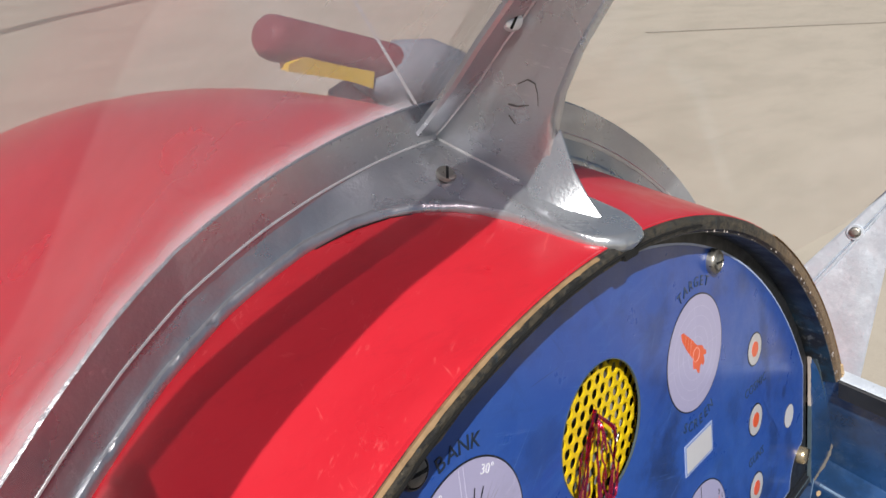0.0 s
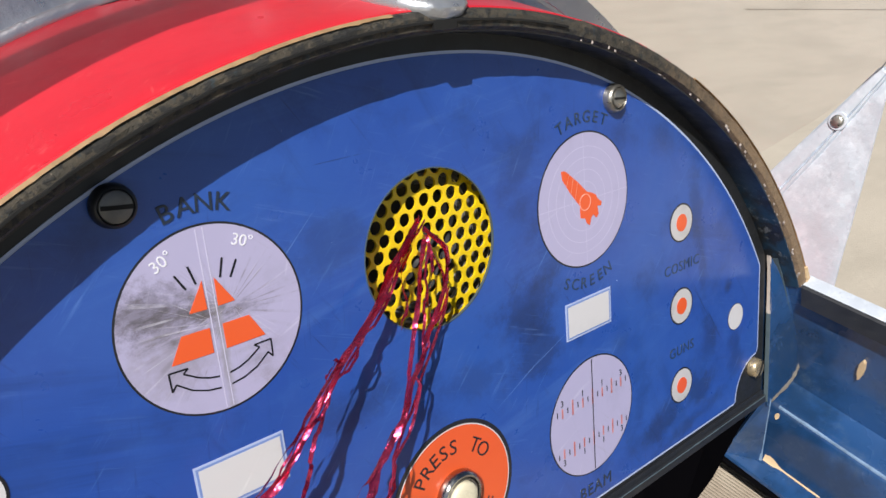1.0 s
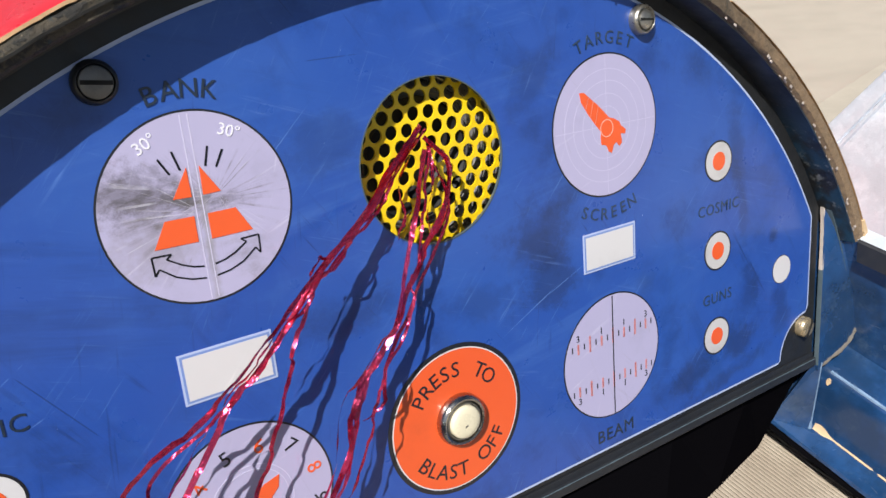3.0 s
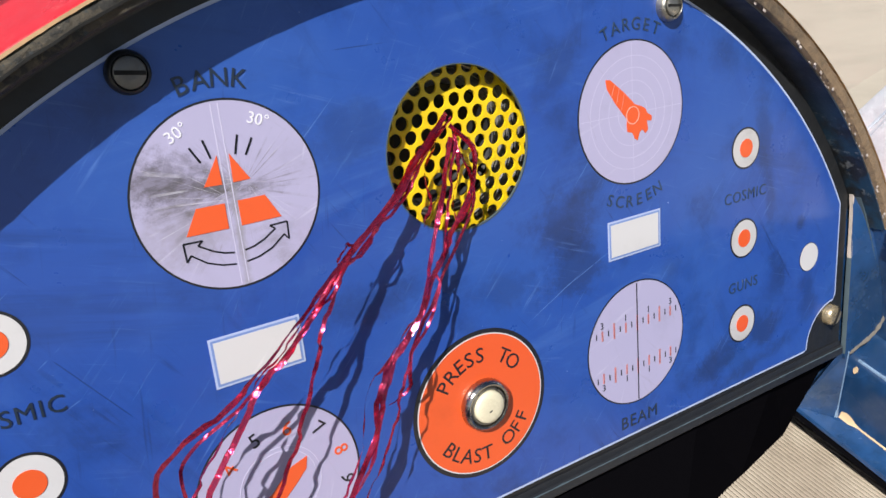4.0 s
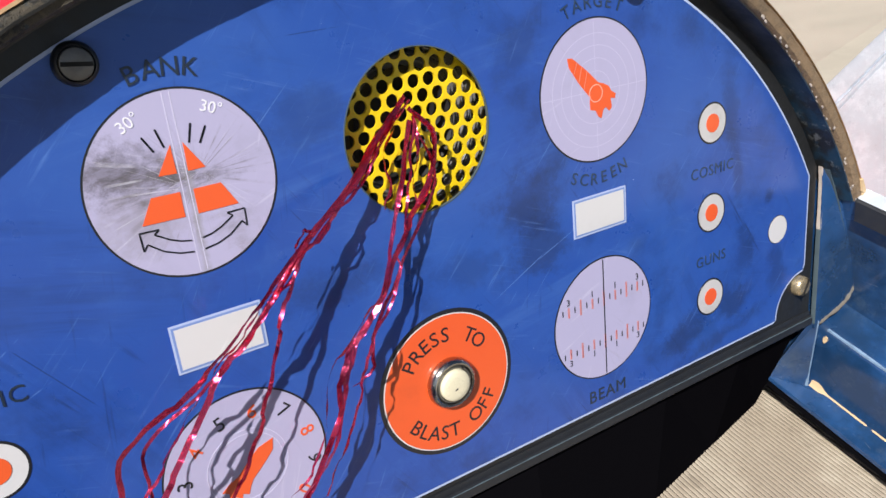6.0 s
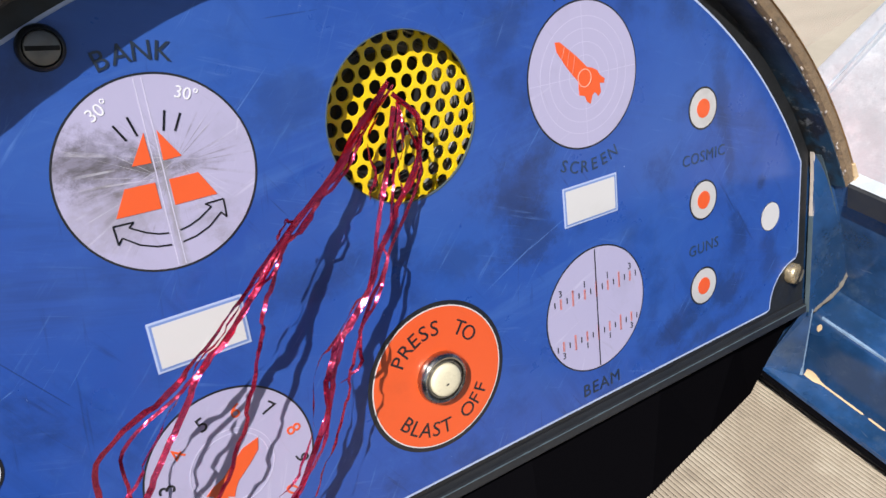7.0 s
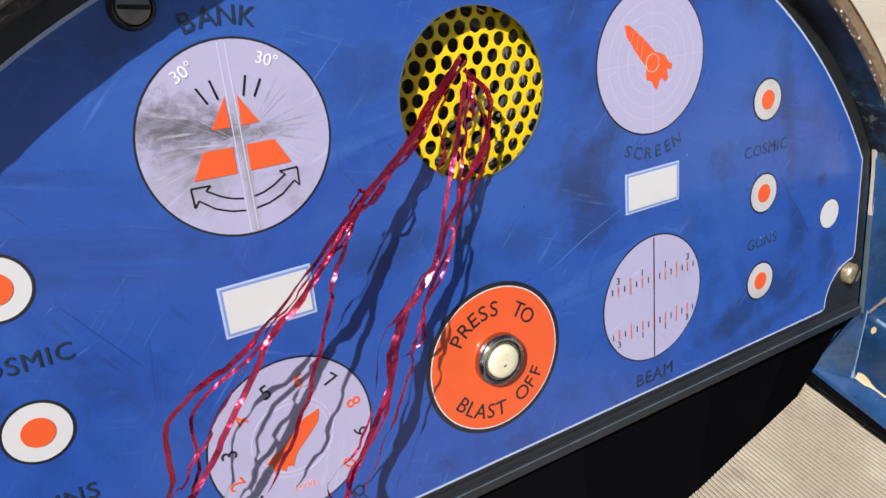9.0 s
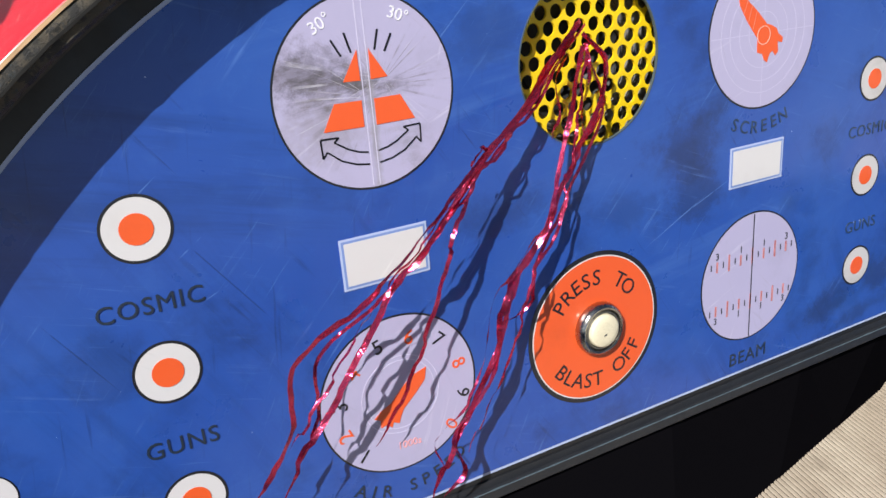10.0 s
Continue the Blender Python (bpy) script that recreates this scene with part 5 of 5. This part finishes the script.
# screws of the dash
for (u, v), mat, turn, lab in (((-0.1245, 0.0468), M_DULL, -7, "dark slotted screw"), ((0.1225, 0.0477), M_STEEL, -4, "bright slotted screw"), ((0.268, -0.1540), M_BRASS, 60, "dull brass slotted screw"), ((-0.268, -0.1540), M_BRASS, 35, "dull brass slotted screw")):
    if v > 0:
        part("cup_washer", moved(lathe([(0.0071, -0.001), (0.0073, 0.0010), (0.0070, 0.0032), (0.0064, 0.0044), (0.0058, 0.0047), (0.0055, 0.0042), (0.0053, 0.0030)], 32), u, v, 0), M_DARK if u < 0 else M_STEEL, dash, "dark cup washer" if u < 0 else "bright cup washer")
        screw("screw", dash, Matrix.Translation((u, v, 0.0028)), 0.0055 if u < 0 else 0.0048, 0.0028, mat, turn, lab)
    else:
        screw("screw", dash, Matrix.Translation((u, v, -0.0004)), 0.0068, 0.0062, mat, turn, lab)

# ---------------------------------------------------------------- loudspeaker grille
grille = empty("speaker_grille", PANEL)
tagged(grille, "yellow perforated metal loudspeaker grille set in the dash", "speaker grille")
# perforated sheet: round holes in rows, pitch 7.4 mm
PITCH, R_HOLE, DEEP = 0.00755, 0.00298, -0.0086


def hole_cell(bm, cx, cy):
    """One hexagon of the sheet with its round hole."""
    n = 18
    hexa, rim, low = [], [], []
    for i in range(n):
        q = 2 * math.pi * i / n + math.pi / 6
        k = math.cos(math.pi / 6) / math.cos((q % (math.pi / 3)) - math.pi / 6)
        # pointy-top hexagon: flat sides face the neighbours in the row
        k = (PITCH / 2) / math.cos(((q + math.pi / 6) % (math.pi / 3)) - math.pi / 6)
        hexa.append(bm.verts.new((cx + k * math.cos(q), cy + k * math.sin(q), DEEP)))
        rim.append(bm.verts.new((cx + R_HOLE * math.cos(q), cy + R_HOLE * math.sin(q), DEEP)))
        low.append(bm.verts.new((cx + R_HOLE * math.cos(q), cy + R_HOLE * math.sin(q), DEEP - 0.0012)))
    for i in range(n):
        j = (i + 1) % n
        bm.faces.new((hexa[i], hexa[j], rim[j], rim[i]))
        bm.faces.new((rim[i], rim[j], low[j], low[i]))


bm = bmesh.new()
for j in range(-8, 9):
    for i in range(-8, 9):
        cx, cy = (i + 0.5 * (j % 2)) * PITCH + 0.0009, 0.0002 + j * PITCH * math.sqrt(3) / 2
        if math.hypot(cx, cy) < 0.0500:
            hole_cell(bm, cx, cy)
bmesh.ops.remove_doubles(bm, verts=bm.verts, dist=0.00005)
bmesh.ops.recalc_face_normals(bm, faces=bm.faces)
part("perforated_sheet", bm, M_YELLOW, grille, "yellow painted perforated sheet", smooth=False)
# the dark space and the cone behind it
bm = lathe([(0.0540, -0.0036), (0.0540, -0.034), (0.050, -0.038)], 48)
bmesh.ops.delete(bm, geom=[f for f in bm.faces if len(f.verts) > 4 and abs(f.calc_center_median().z + 0.0036) < 1e-4], context="FACES_ONLY")
part("cavity", bm, M_CAVITY, grille)
def turned(profile, n=36):
    return sheet([[(r * math.cos(q), r * math.sin(q), z) for q in [2 * math.pi * i / n for i in range(n + 1)]] for r, z in profile])[0]


part("cone", turned(((0.0265, -0.0160), (0.016, -0.030), (0.011, -0.0285), (0.001, -0.0265))), make_simple("black_paper_cone", (0.012, 0.012, 0.013), 0.6), grille, "black loudspeaker cone")
ripple = [(0.0265 + 0.0200 * i / 40, -0.0152 + 0.0018 * math.cos(i * math.pi / 2.2)) for i in range(41)]
part("surround", turned(ripple, 60), make_simple("grey_foil_surround", (0.36, 0.35, 0.35), 0.30, 0.5, 0.6, 120), grille, "rippled grey surround")

# ---------------------------------------------------------------- push button
button = empty("push_button", PANEL @ Matrix.Translation((0.0, -0.119, 0.0003)))
tagged(button, "cream push button in a worn chrome bezel on the orange disc", "button")
part("bezel", lathe([(0.0122, 0.0), (0.0126, 0.0012), (0.0125, 0.0028), (0.0119, 0.0044), (0.0109, 0.0052), (0.0100, 0.0050), (0.0096, 0.0042), (0.0095, 0.0005)], 44), M_CHROME, button, "worn chrome bezel")
part("collar", lathe([(0.0092, 0.0005), (0.0092, 0.0042), (0.0089, 0.0049), (0.0085, 0.0049), (0.0083, 0.0040), (0.0083, 0.0005)], 40), M_STEEL, button, "thin inner ring")
part("cap", lathe([(0.0079, 0.0006), (0.0079, 0.0054), (0.0076, 0.0062), (0.0069, 0.0067), (0.0044, 0.0070), (0.0, 0.0071)], 40), M_CREAM, button, "cream plastic cap")
part("cap_mark", moved(extrude_outline([(-0.0010, -0.0002), (0.0006, -0.0004), (0.0010, 0.0002), (-0.0004, 0.0004)], 0.0068, 0.00714), -0.0006, -0.0014, 0, 20), M_BLACK, button, "small dark nick")

# ---------------------------------------------------------------- prints: BANK


def poly(pts, cx, cy, z0=Z1, z1=Z2):
    pts = [(cx + x / 1000, cy + y / 1000) for x, y in pts]
    area = sum(a[0] * b[1] - b[0] * a[1] for a, b in zip(pts, pts[1:] + pts[:1]))
    return extrude_outline(pts if area > 0 else list(reversed(pts)), z0, z1)


def stroke(pts, width, cx, cy, z0=Z1, z1=Z2):
    """A drawn line through points (millimetres), as a flat ribbon."""
    v = [Vector((cx + x / 1000, cy + y / 1000)) for x, y in pts]
    left, right = [], []
    for i, p in enumerate(v):
        d = (v[min(i + 1, len(v) - 1)] - v[max(i - 1, 0)]).normalized()
        n = Vector((-d.y, d.x)) * width / 2000
        left.append(p + n)
        right.append(p - n)
    bm = bmesh.new()
    lo = [[bm.verts.new((q.x, q.y, z)) for q in (l, r)] for l, r in zip(left, right) for z in (z1,)]
    for a, b in zip(lo, lo[1:]):
        bm.faces.new((a[0], a[1], b[1], b[0]))
    bmesh.ops.solidify(bm, geom=bm.faces[:], thickness=z1 - z0)
    return bm


bc = (-DX, 0.0003)
for sgn in (-1, 1):
    part("tail_plane", poly([(sgn * 2.2, 15.0), (sgn * 8.4, 4.8), (sgn * 2.0, 4.6)], *bc), M_ORANGE, bank, smooth=False)
    part("wing", poly([(sgn * 2.4, -2.2), (sgn * 12.6, -2.1), (sgn * 17.6, -11.3), (sgn * 2.4, -11.5)], *bc), M_ORANGE, bank, smooth=False)
    part("mark", stroke([(sgn * 11.2, 19.2), (sgn * 8.1, 13.5)], 0.75, *bc), M_BLACK, bank, smooth=False)
    part("mark", stroke([(sgn * 6.2, 21.1), (sgn * 4.4, 14.4)], 0.75, *bc), M_BLACK, bank, smooth=False)
    inner = [(sgn * 14.4, -15.3), (sgn * 9.5, -18.4), (sgn * 5.6, -20.0), (sgn * 2.0, -20.7)]
    outer = [(sgn * 2.0, -25.1), (sgn * 7.0, -24.3), (sgn * 12.3, -22.2), (sgn * 17.4, -18.2), (sgn * 19.1, -20.4), (sgn * 19.3, -13.6), (sgn * 12.5, -13.8), (sgn * 14.4, -15.3)]
    part("arrow", join([stroke(inner, 0.6, *bc), stroke(outer[:4], 0.6, *bc), stroke(outer[3:5], 0.6, *bc), stroke(outer[4:6], 0.6, *bc), stroke(outer[5:7], 0.6, *bc), stroke(outer[6:], 0.6, *bc)]), M_BLACK, bank, "outlined curved arrow", smooth=False)
M_FADED = printed("faded_line", (0.585, 0.56, 0.735), 0.4, 0.1)
M_RADAR = printed("radar_line", (0.52, 0.495, 0.68), 0.4, 0.1)
M_PEN = printed("white_ink", (0.78, 0.78, 0.84), 0.4, 0.05)
part("lettering", words("30\u00b0", 0.0060, 27, bc[0] - 0.0143, bc[1] + 0.0247, Z1, 0.0002, 0.0), M_PEN, bank, "white 30 degree mark", smooth=False)
part("lettering", words("30\u00b0", 0.0060, -22, bc[0] + 0.0146, bc[1] + 0.0250, Z1, 0.0002, 0.0), M_PEN, bank, "white 30 degree mark", smooth=False)
for x in (-1.3, 1.3):
    part("faded_line", bar(bc[0] + x / 1000, bc[1], 0.00034, 0.066, 0, Z1 * 0.9, Z1 + 0.00008), M_FADED, bank, smooth=False)
T_SIZE = 0.0082
part("lettering", arc_words("BANK", T_SIZE * 1.13, *bc, 0.0411, 0.0, 9.4, Z1 * 0.5), M_NAVY_TEXT, dash, "BANK in dark capitals", smooth=False)

# TARGET
tc = (DX, 0.0003)
for r in (9.5, 15.5, 21.5, 27.0):
    part("radar_ring", plate(ring(48, (r + 0.16) / 1000, *tc), [ring(48, (r - 0.16) / 1000, *tc)], Z1 * 0.9, Z1 + 0.00003), M_RADAR, target, smooth=False)
part("radar_line", bar(*tc, 0.066, 0.0003, 0, Z1 * 0.9, Z1 + 0.00002), M_RADAR, target, smooth=False)
part("radar_line", bar(*tc, 0.0003, 0.066, 0, Z1 * 0.9, Z1 + 0.00002), M_RADAR, target, smooth=False)
part("rocket", poly([(-17.0, 17.6), (-14.2, 17.4), (-5.1, 10.2), (1.6, 3.9), (4.9, 2.9), (8.2, 1.2), (9.6, -1.2), (12.6, -3.2), (12.2, -5.4), (9.2, -4.8), (9.9, -9.3), (8.0, -10.9), (6.0, -8.6), (4.2, -9.8), (2.8, -13.6), (0.8, -12.4), (-0.6, -9.4), (-3.9, -8.5), (-4.2, -5.2), (-3.9, -2.4), (-6.5, 0.4), (-11.2, 6.0), (-16.2, 13.2)], *tc), M_ORANGE, target, "orange rocket", smooth=False)
M_PINKLINE = printed("pale_orange_line", (0.88, 0.42, 0.34), 0.4, 0.1)
for a, b in (((-11.5, 14.8), (-13.6, 9.6)), ((-8.6, 12.7), (-10.6, 5.8)), ((-5.4, 10.2), (-7.6, 2.2))):
    part("rocket_band", stroke([a, b], 0.4, *tc, Z2, Z2 + 0.0001), M_PINKLINE, target, smooth=False)
part("rocket_ring", plate(ring(28, 0.0043, tc[0] - 0.0002, tc[1] - 0.0010), [ring(28, 0.0039, tc[0] - 0.0002, tc[1] - 0.0010)], Z2, Z2 + 0.0001), M_PINKLINE, target, smooth=False)
part("lettering", arc_words("TARGET", T_SIZE * 1.02, *tc, 0.0411, 0.0, 9.3, Z1 * 0.5), M_FADED_TEXT, dash, "TARGET in dark capitals", smooth=False)
part("lettering", arc_words("SCREEN", T_SIZE * 1.04, *tc, 0.0434, 180.0, 8.7, Z1 * 0.5, outward=False), M_FADED_TEXT, dash, "SCREEN in dark capitals", smooth=False)

# COSMIC and GUNS on both sides
for sgn in (-1, 1):
    part("lettering", words("COSMIC", T_SIZE * 1.08, 0, sgn * 0.1832, -0.0577, Z1 * 0.5, 0.0002, 0.0, 1.10), M_FADED_TEXT if sgn > 0 else M_NAVY_TEXT, dash, "COSMIC in dark capitals", smooth=False)
    part("lettering", words("GUNS", T_SIZE * 1.1, 0, sgn * 0.1828, -0.1108, Z1 * 0.5, 0.0002, 0.0, 1.10), M_FADED_TEXT if sgn > 0 else M_NAVY_TEXT, dash, "GUNS in dark capitals", smooth=False)

# BEAM scale
ec = (DX, DY2)
part("scale_line", stroke([(0, 33.2), (0, -33.2)], 0.75, *ec, Z1, Z2), M_BLACK, beam, smooth=False)
M_REDTICK = printed("faded_red_tick", (0.80, 0.36, 0.36), 0.4, 0.1)
for row, up in ((11.4, 1), (-13.5, -1)):
    for i in range(-7, 8):
        red, short = i % 2 == 0, i % 4 == 2
        lo, hi = (-1.6, 1.6) if not red else (-3.4, 2.2) if short else (-4.4, 4.4)
        part("tick", stroke([(i * 4.05, row + up * lo), (i * 4.05, row + up * hi)], 1.3 if red else 0.75, *ec, Z1, Z1 * 1.4 if red else Z2), M_REDTICK if red else M_BLACK, beam, smooth=False)
    for i, d in ((-6, "3"), (-2, "1"), (2, "1"), (6, "3")):
        part("numeral", words(d, 0.0050, 0, ec[0] + i * 0.00405, ec[1] + (row + up * 4.9) / 1000, Z1, 0.0002), M_BLACK, beam, smooth=False)
part("lettering", words("BEAM", T_SIZE * 1.25, 0, ec[0] + 0.0006, ec[1] - 0.0448, Z1 * 0.5, 0.0002, 0.0, 1.12), M_NAVY_TEXT, dash, "BEAM in dark capitals", smooth=False)

# AIR SPEED dial
ac = (-DX, DY2)
for r in (15.0, 17.0):
    part("dial_ring", plate(ring(48, (r + 0.15) / 1000, *ac), [ring(48, (r - 0.15) / 1000, *ac)], Z1 * 0.9, Z1 + 0.00012), M_FADED, speed, smooth=False)
for n_, (x, y), turn in (("1", (-18.2, -21.8), 140), ("2", (-24.9, -10.6), 113), ("3", (-25.4, 2.8), 84), ("4", (-18.8, 14.8), 52), ("5", (-7.6, 23.0), 18), ("6", (5.8, 23.4), -14), ("7", (18.4, 18.8), -44), ("8", (26.6, 5.7), -78), ("9", (27.5, -8.4), -107), ("0", (21.0, -21.0), -135)):
    part("numeral", words(n_, 0.0088, turn, ac[0] + x / 1000, ac[1] + y / 1000, Z1, 0.0002), M_ORANGE if n_ in "2468" or n_ == "0" else M_BLACK, speed, smooth=False)
part("lettering", words("1000s", 0.0046, -3, ac[0] + 0.0014, ac[1] - 0.0233, Z1, 0.0002), M_REDTICK, speed, smooth=False)
part("rocket", poly([(12.0, 8.6), (11.0, 3.4), (6.6, -1.2), (0.6, -6.6), (-0.9, -9.2), (-2.2, -12.6), (-4.6, -11.2), (-5.4, -13.4), (-7.6, -11.4), (-10.2, -12.0), (-10.0, -8.6), (-12.6, -7.2), (-9.4, -4.6), (-4.8, -2.6), (0.6, 2.8), (5.2, 6.6)], *ac), M_ORANGE, speed, "orange rocket pointer", smooth=False)
part("lettering", arc_words("AIR SPEED", T_SIZE * 0.95, *ac, 0.0437, 178.5, 7.9, Z1 * 0.5, outward=False), M_NAVY_TEXT, dash, "AIR SPEED in dark capitals", smooth=False)

# BLAST OFF disc
oc = (-0.0005, -0.1195)
for a, ch in ((-52.8, "P"), (-38.8, "R"), (-25.2, "E"), (-12.0, "S"), (1.8, "S"), (34.5, "T"), (49.5, "O")):
    q = radians(a)
    part("letter", words(ch, 0.0104, -a, oc[0] + 0.0242 * math.sin(q), oc[1] + 0.0242 * math.cos(q), Z1, 0.0002), M_BLACK, blast, smooth=False)
for a, ch in ((230, "B"), (217.5, "L"), (204.3, "A"), (191.3, "S"), (178.6, "T"), (149.5, "O"), (136.0, "F"), (123.0, "F")):
    q = radians(a)
    part("letter", words(ch, 0.0104, 180 - a, oc[0] + 0.0262 * math.sin(q), oc[1] + 0.0262 * math.cos(q), Z1, 0.0002), M_BLACK, blast, smooth=False)

# ---------------------------------------------------------------- foil streamers hanging from the grille
def smooth_path(pts, n):
    """A smooth line through points."""
    v = [Vector(p) for p in pts]
    v = [v[0] * 2 - v[1]] + v + [v[-1] * 2 - v[-2]]
    out = []
    for k in range(n):
        s = k / (n - 1) * (len(v) - 3)
        i = min(int(s), len(v) - 4)
        t = s - i
        a, b, c, d = v[i:i + 4]
        out.append(0.5 * (2 * b + (c - a) * t + (2 * a - 5 * b + 4 * c - d) * t * t + (3 * b - a - 3 * c + d) * t ** 3))
    return out


def ribbon(parent, pts, width, seed, crinkle=1.0, n=46):
    """A narrow crinkled foil ribbon through points given in millimetres on the dash."""
    rnd = random.Random(seed)
    line = smooth_path([(x / 1000, y / 1000, z / 1000) for x, y, z in pts], n)
    bm = bmesh.new()
    rows = []
    turn = rnd.uniform(-0.6, 0.6)
    kink = Vector((0, 0, 0))
    for i, p in enumerate(line):
        d = (line[min(i + 1, n - 1)] - line[max(i - 1, 0)]).normalized()
        turn += rnd.gauss(0, 0.40) * crinkle
        turn *= 0.96
        if i % 3 == 0:
            kink = Vector((rnd.gauss(0, 0.0007), rnd.gauss(0, 0.0007), rnd.gauss(0, 0.0011))) * crinkle * min(1, i / 5)
        p = p + kink
        p.z = max(p.z, 0.0012 if math.hypot(p.x, p.y) > G_R else -0.0020)
        side_ = d.cross(Vector((0, 0, 1))).normalized()
        side_.rotate(Matrix.Rotation(turn, 3, d))
        taper = 1.0 if i < n - 6 else max(0.15, (n - i) / 6)
        rows.append([bm.verts.new(p + side_ * width * 0.0005 * taper * k) for k in (-1, 1)])
    for a, b in zip(rows, rows[1:]):
        bm.faces.new((a[0], a[1], b[1], b[0]))
    bmesh.ops.solidify(bm, geom=bm.faces[:], thickness=0.00008)
    return part("strand", bm, M_TINSEL, parent, smooth=True)


streamers = empty("foil_streamers", PANEL)
tagged(streamers, "crinkled red foil streamers tied through the yellow grille, blowing aside", "streamers")
STRANDS = (
    ((-6, 16, 1), (-24, 1, 4), (-39, -11, 10), (-58, -23, 16), (-78, -37, 20), (-93, -49, 22), (-109, -62, 22), (-123, -71, 22), (-146, -84, 22), (-148, -108, 20), (-158, -122, 20), (-165, -129, 20)),
    ((-7, 15, 1), (-22, 2, 5), (-38, -11, 11), (-60, -25, 17), (-75, -37, 21), (-90, -50, 23), (-105, -63, 23), (-115, -76, 23), (-125, -90, 23), (-136, -105, 22), (-144, -115, 22), (-156, -133, 20)),
    ((-7, 14, 1), (-26, -4, 6), (-43, -16, 12), (-63, -29, 18), (-75, -43, 20), (-81, -57, 20), (-85, -70, 18), (-93, -92, 15), (-104, -113, 14), (-116, -133, 10)),
    ((-5, 11, 1), (4, -1, 4), (1, -17, 4), (-11, -30, 8), (-23, -42, 12), (-35, -60, 14), (-46, -71, 16), (-59, -84, 18), (-63, -105, 18), (-72, -122, 18), (-86, -135, 18), (-81, -154, 16), (-92, -163, 16)),
    ((-5, 6, 1), (-13, -15, 4), (-20, -29, 8), (-28, -46, 12), (-37, -64, 14), (-50, -75, 16), (-58, -91, 18), (-66, -109, 18), (-78, -127, 18), (-90, -146, 18), (-97, -161, 16)),
)
for i, pts in enumerate(STRANDS):
    ribbon(streamers, pts, 2.3 if i != 2 else 1.7, i + 1, 0.5, 70)
    if i in (0, 1, 3, 4):
        ribbon(streamers, [(x + 1.5 + 0.9 * k * (-1) ** i, y - 1.5 + 0.4 * k, z + 1.2) for k, (x, y, z) in enumerate(pts[:-1])], 1.3, i + 31, 0.7, 70)
# short curled ends and the loops tied through the holes
for i, pts in enumerate((
    ((-3, 3, 1), (4, -19, 3), (-7, -34, 7), (-20, -47, 11), (-30, -61, 13), (-43, -82, 14), (-43, -93, 12), (-52, -96, 10)),
    ((-6, 11, -1), (-20, -5, 3), (-18, -19, 2), (-23, -29, 2)),
    ((-2, 7, -1), (-4, -5, 4), (-8, -18, 3), (-7, -32, 3)),
    ((-60, -25, 17), (-65, -22, 19), (-70, -30, 18)),
)):
    ribbon(streamers, pts, 1.6, 60 + i, 0.7, 26)
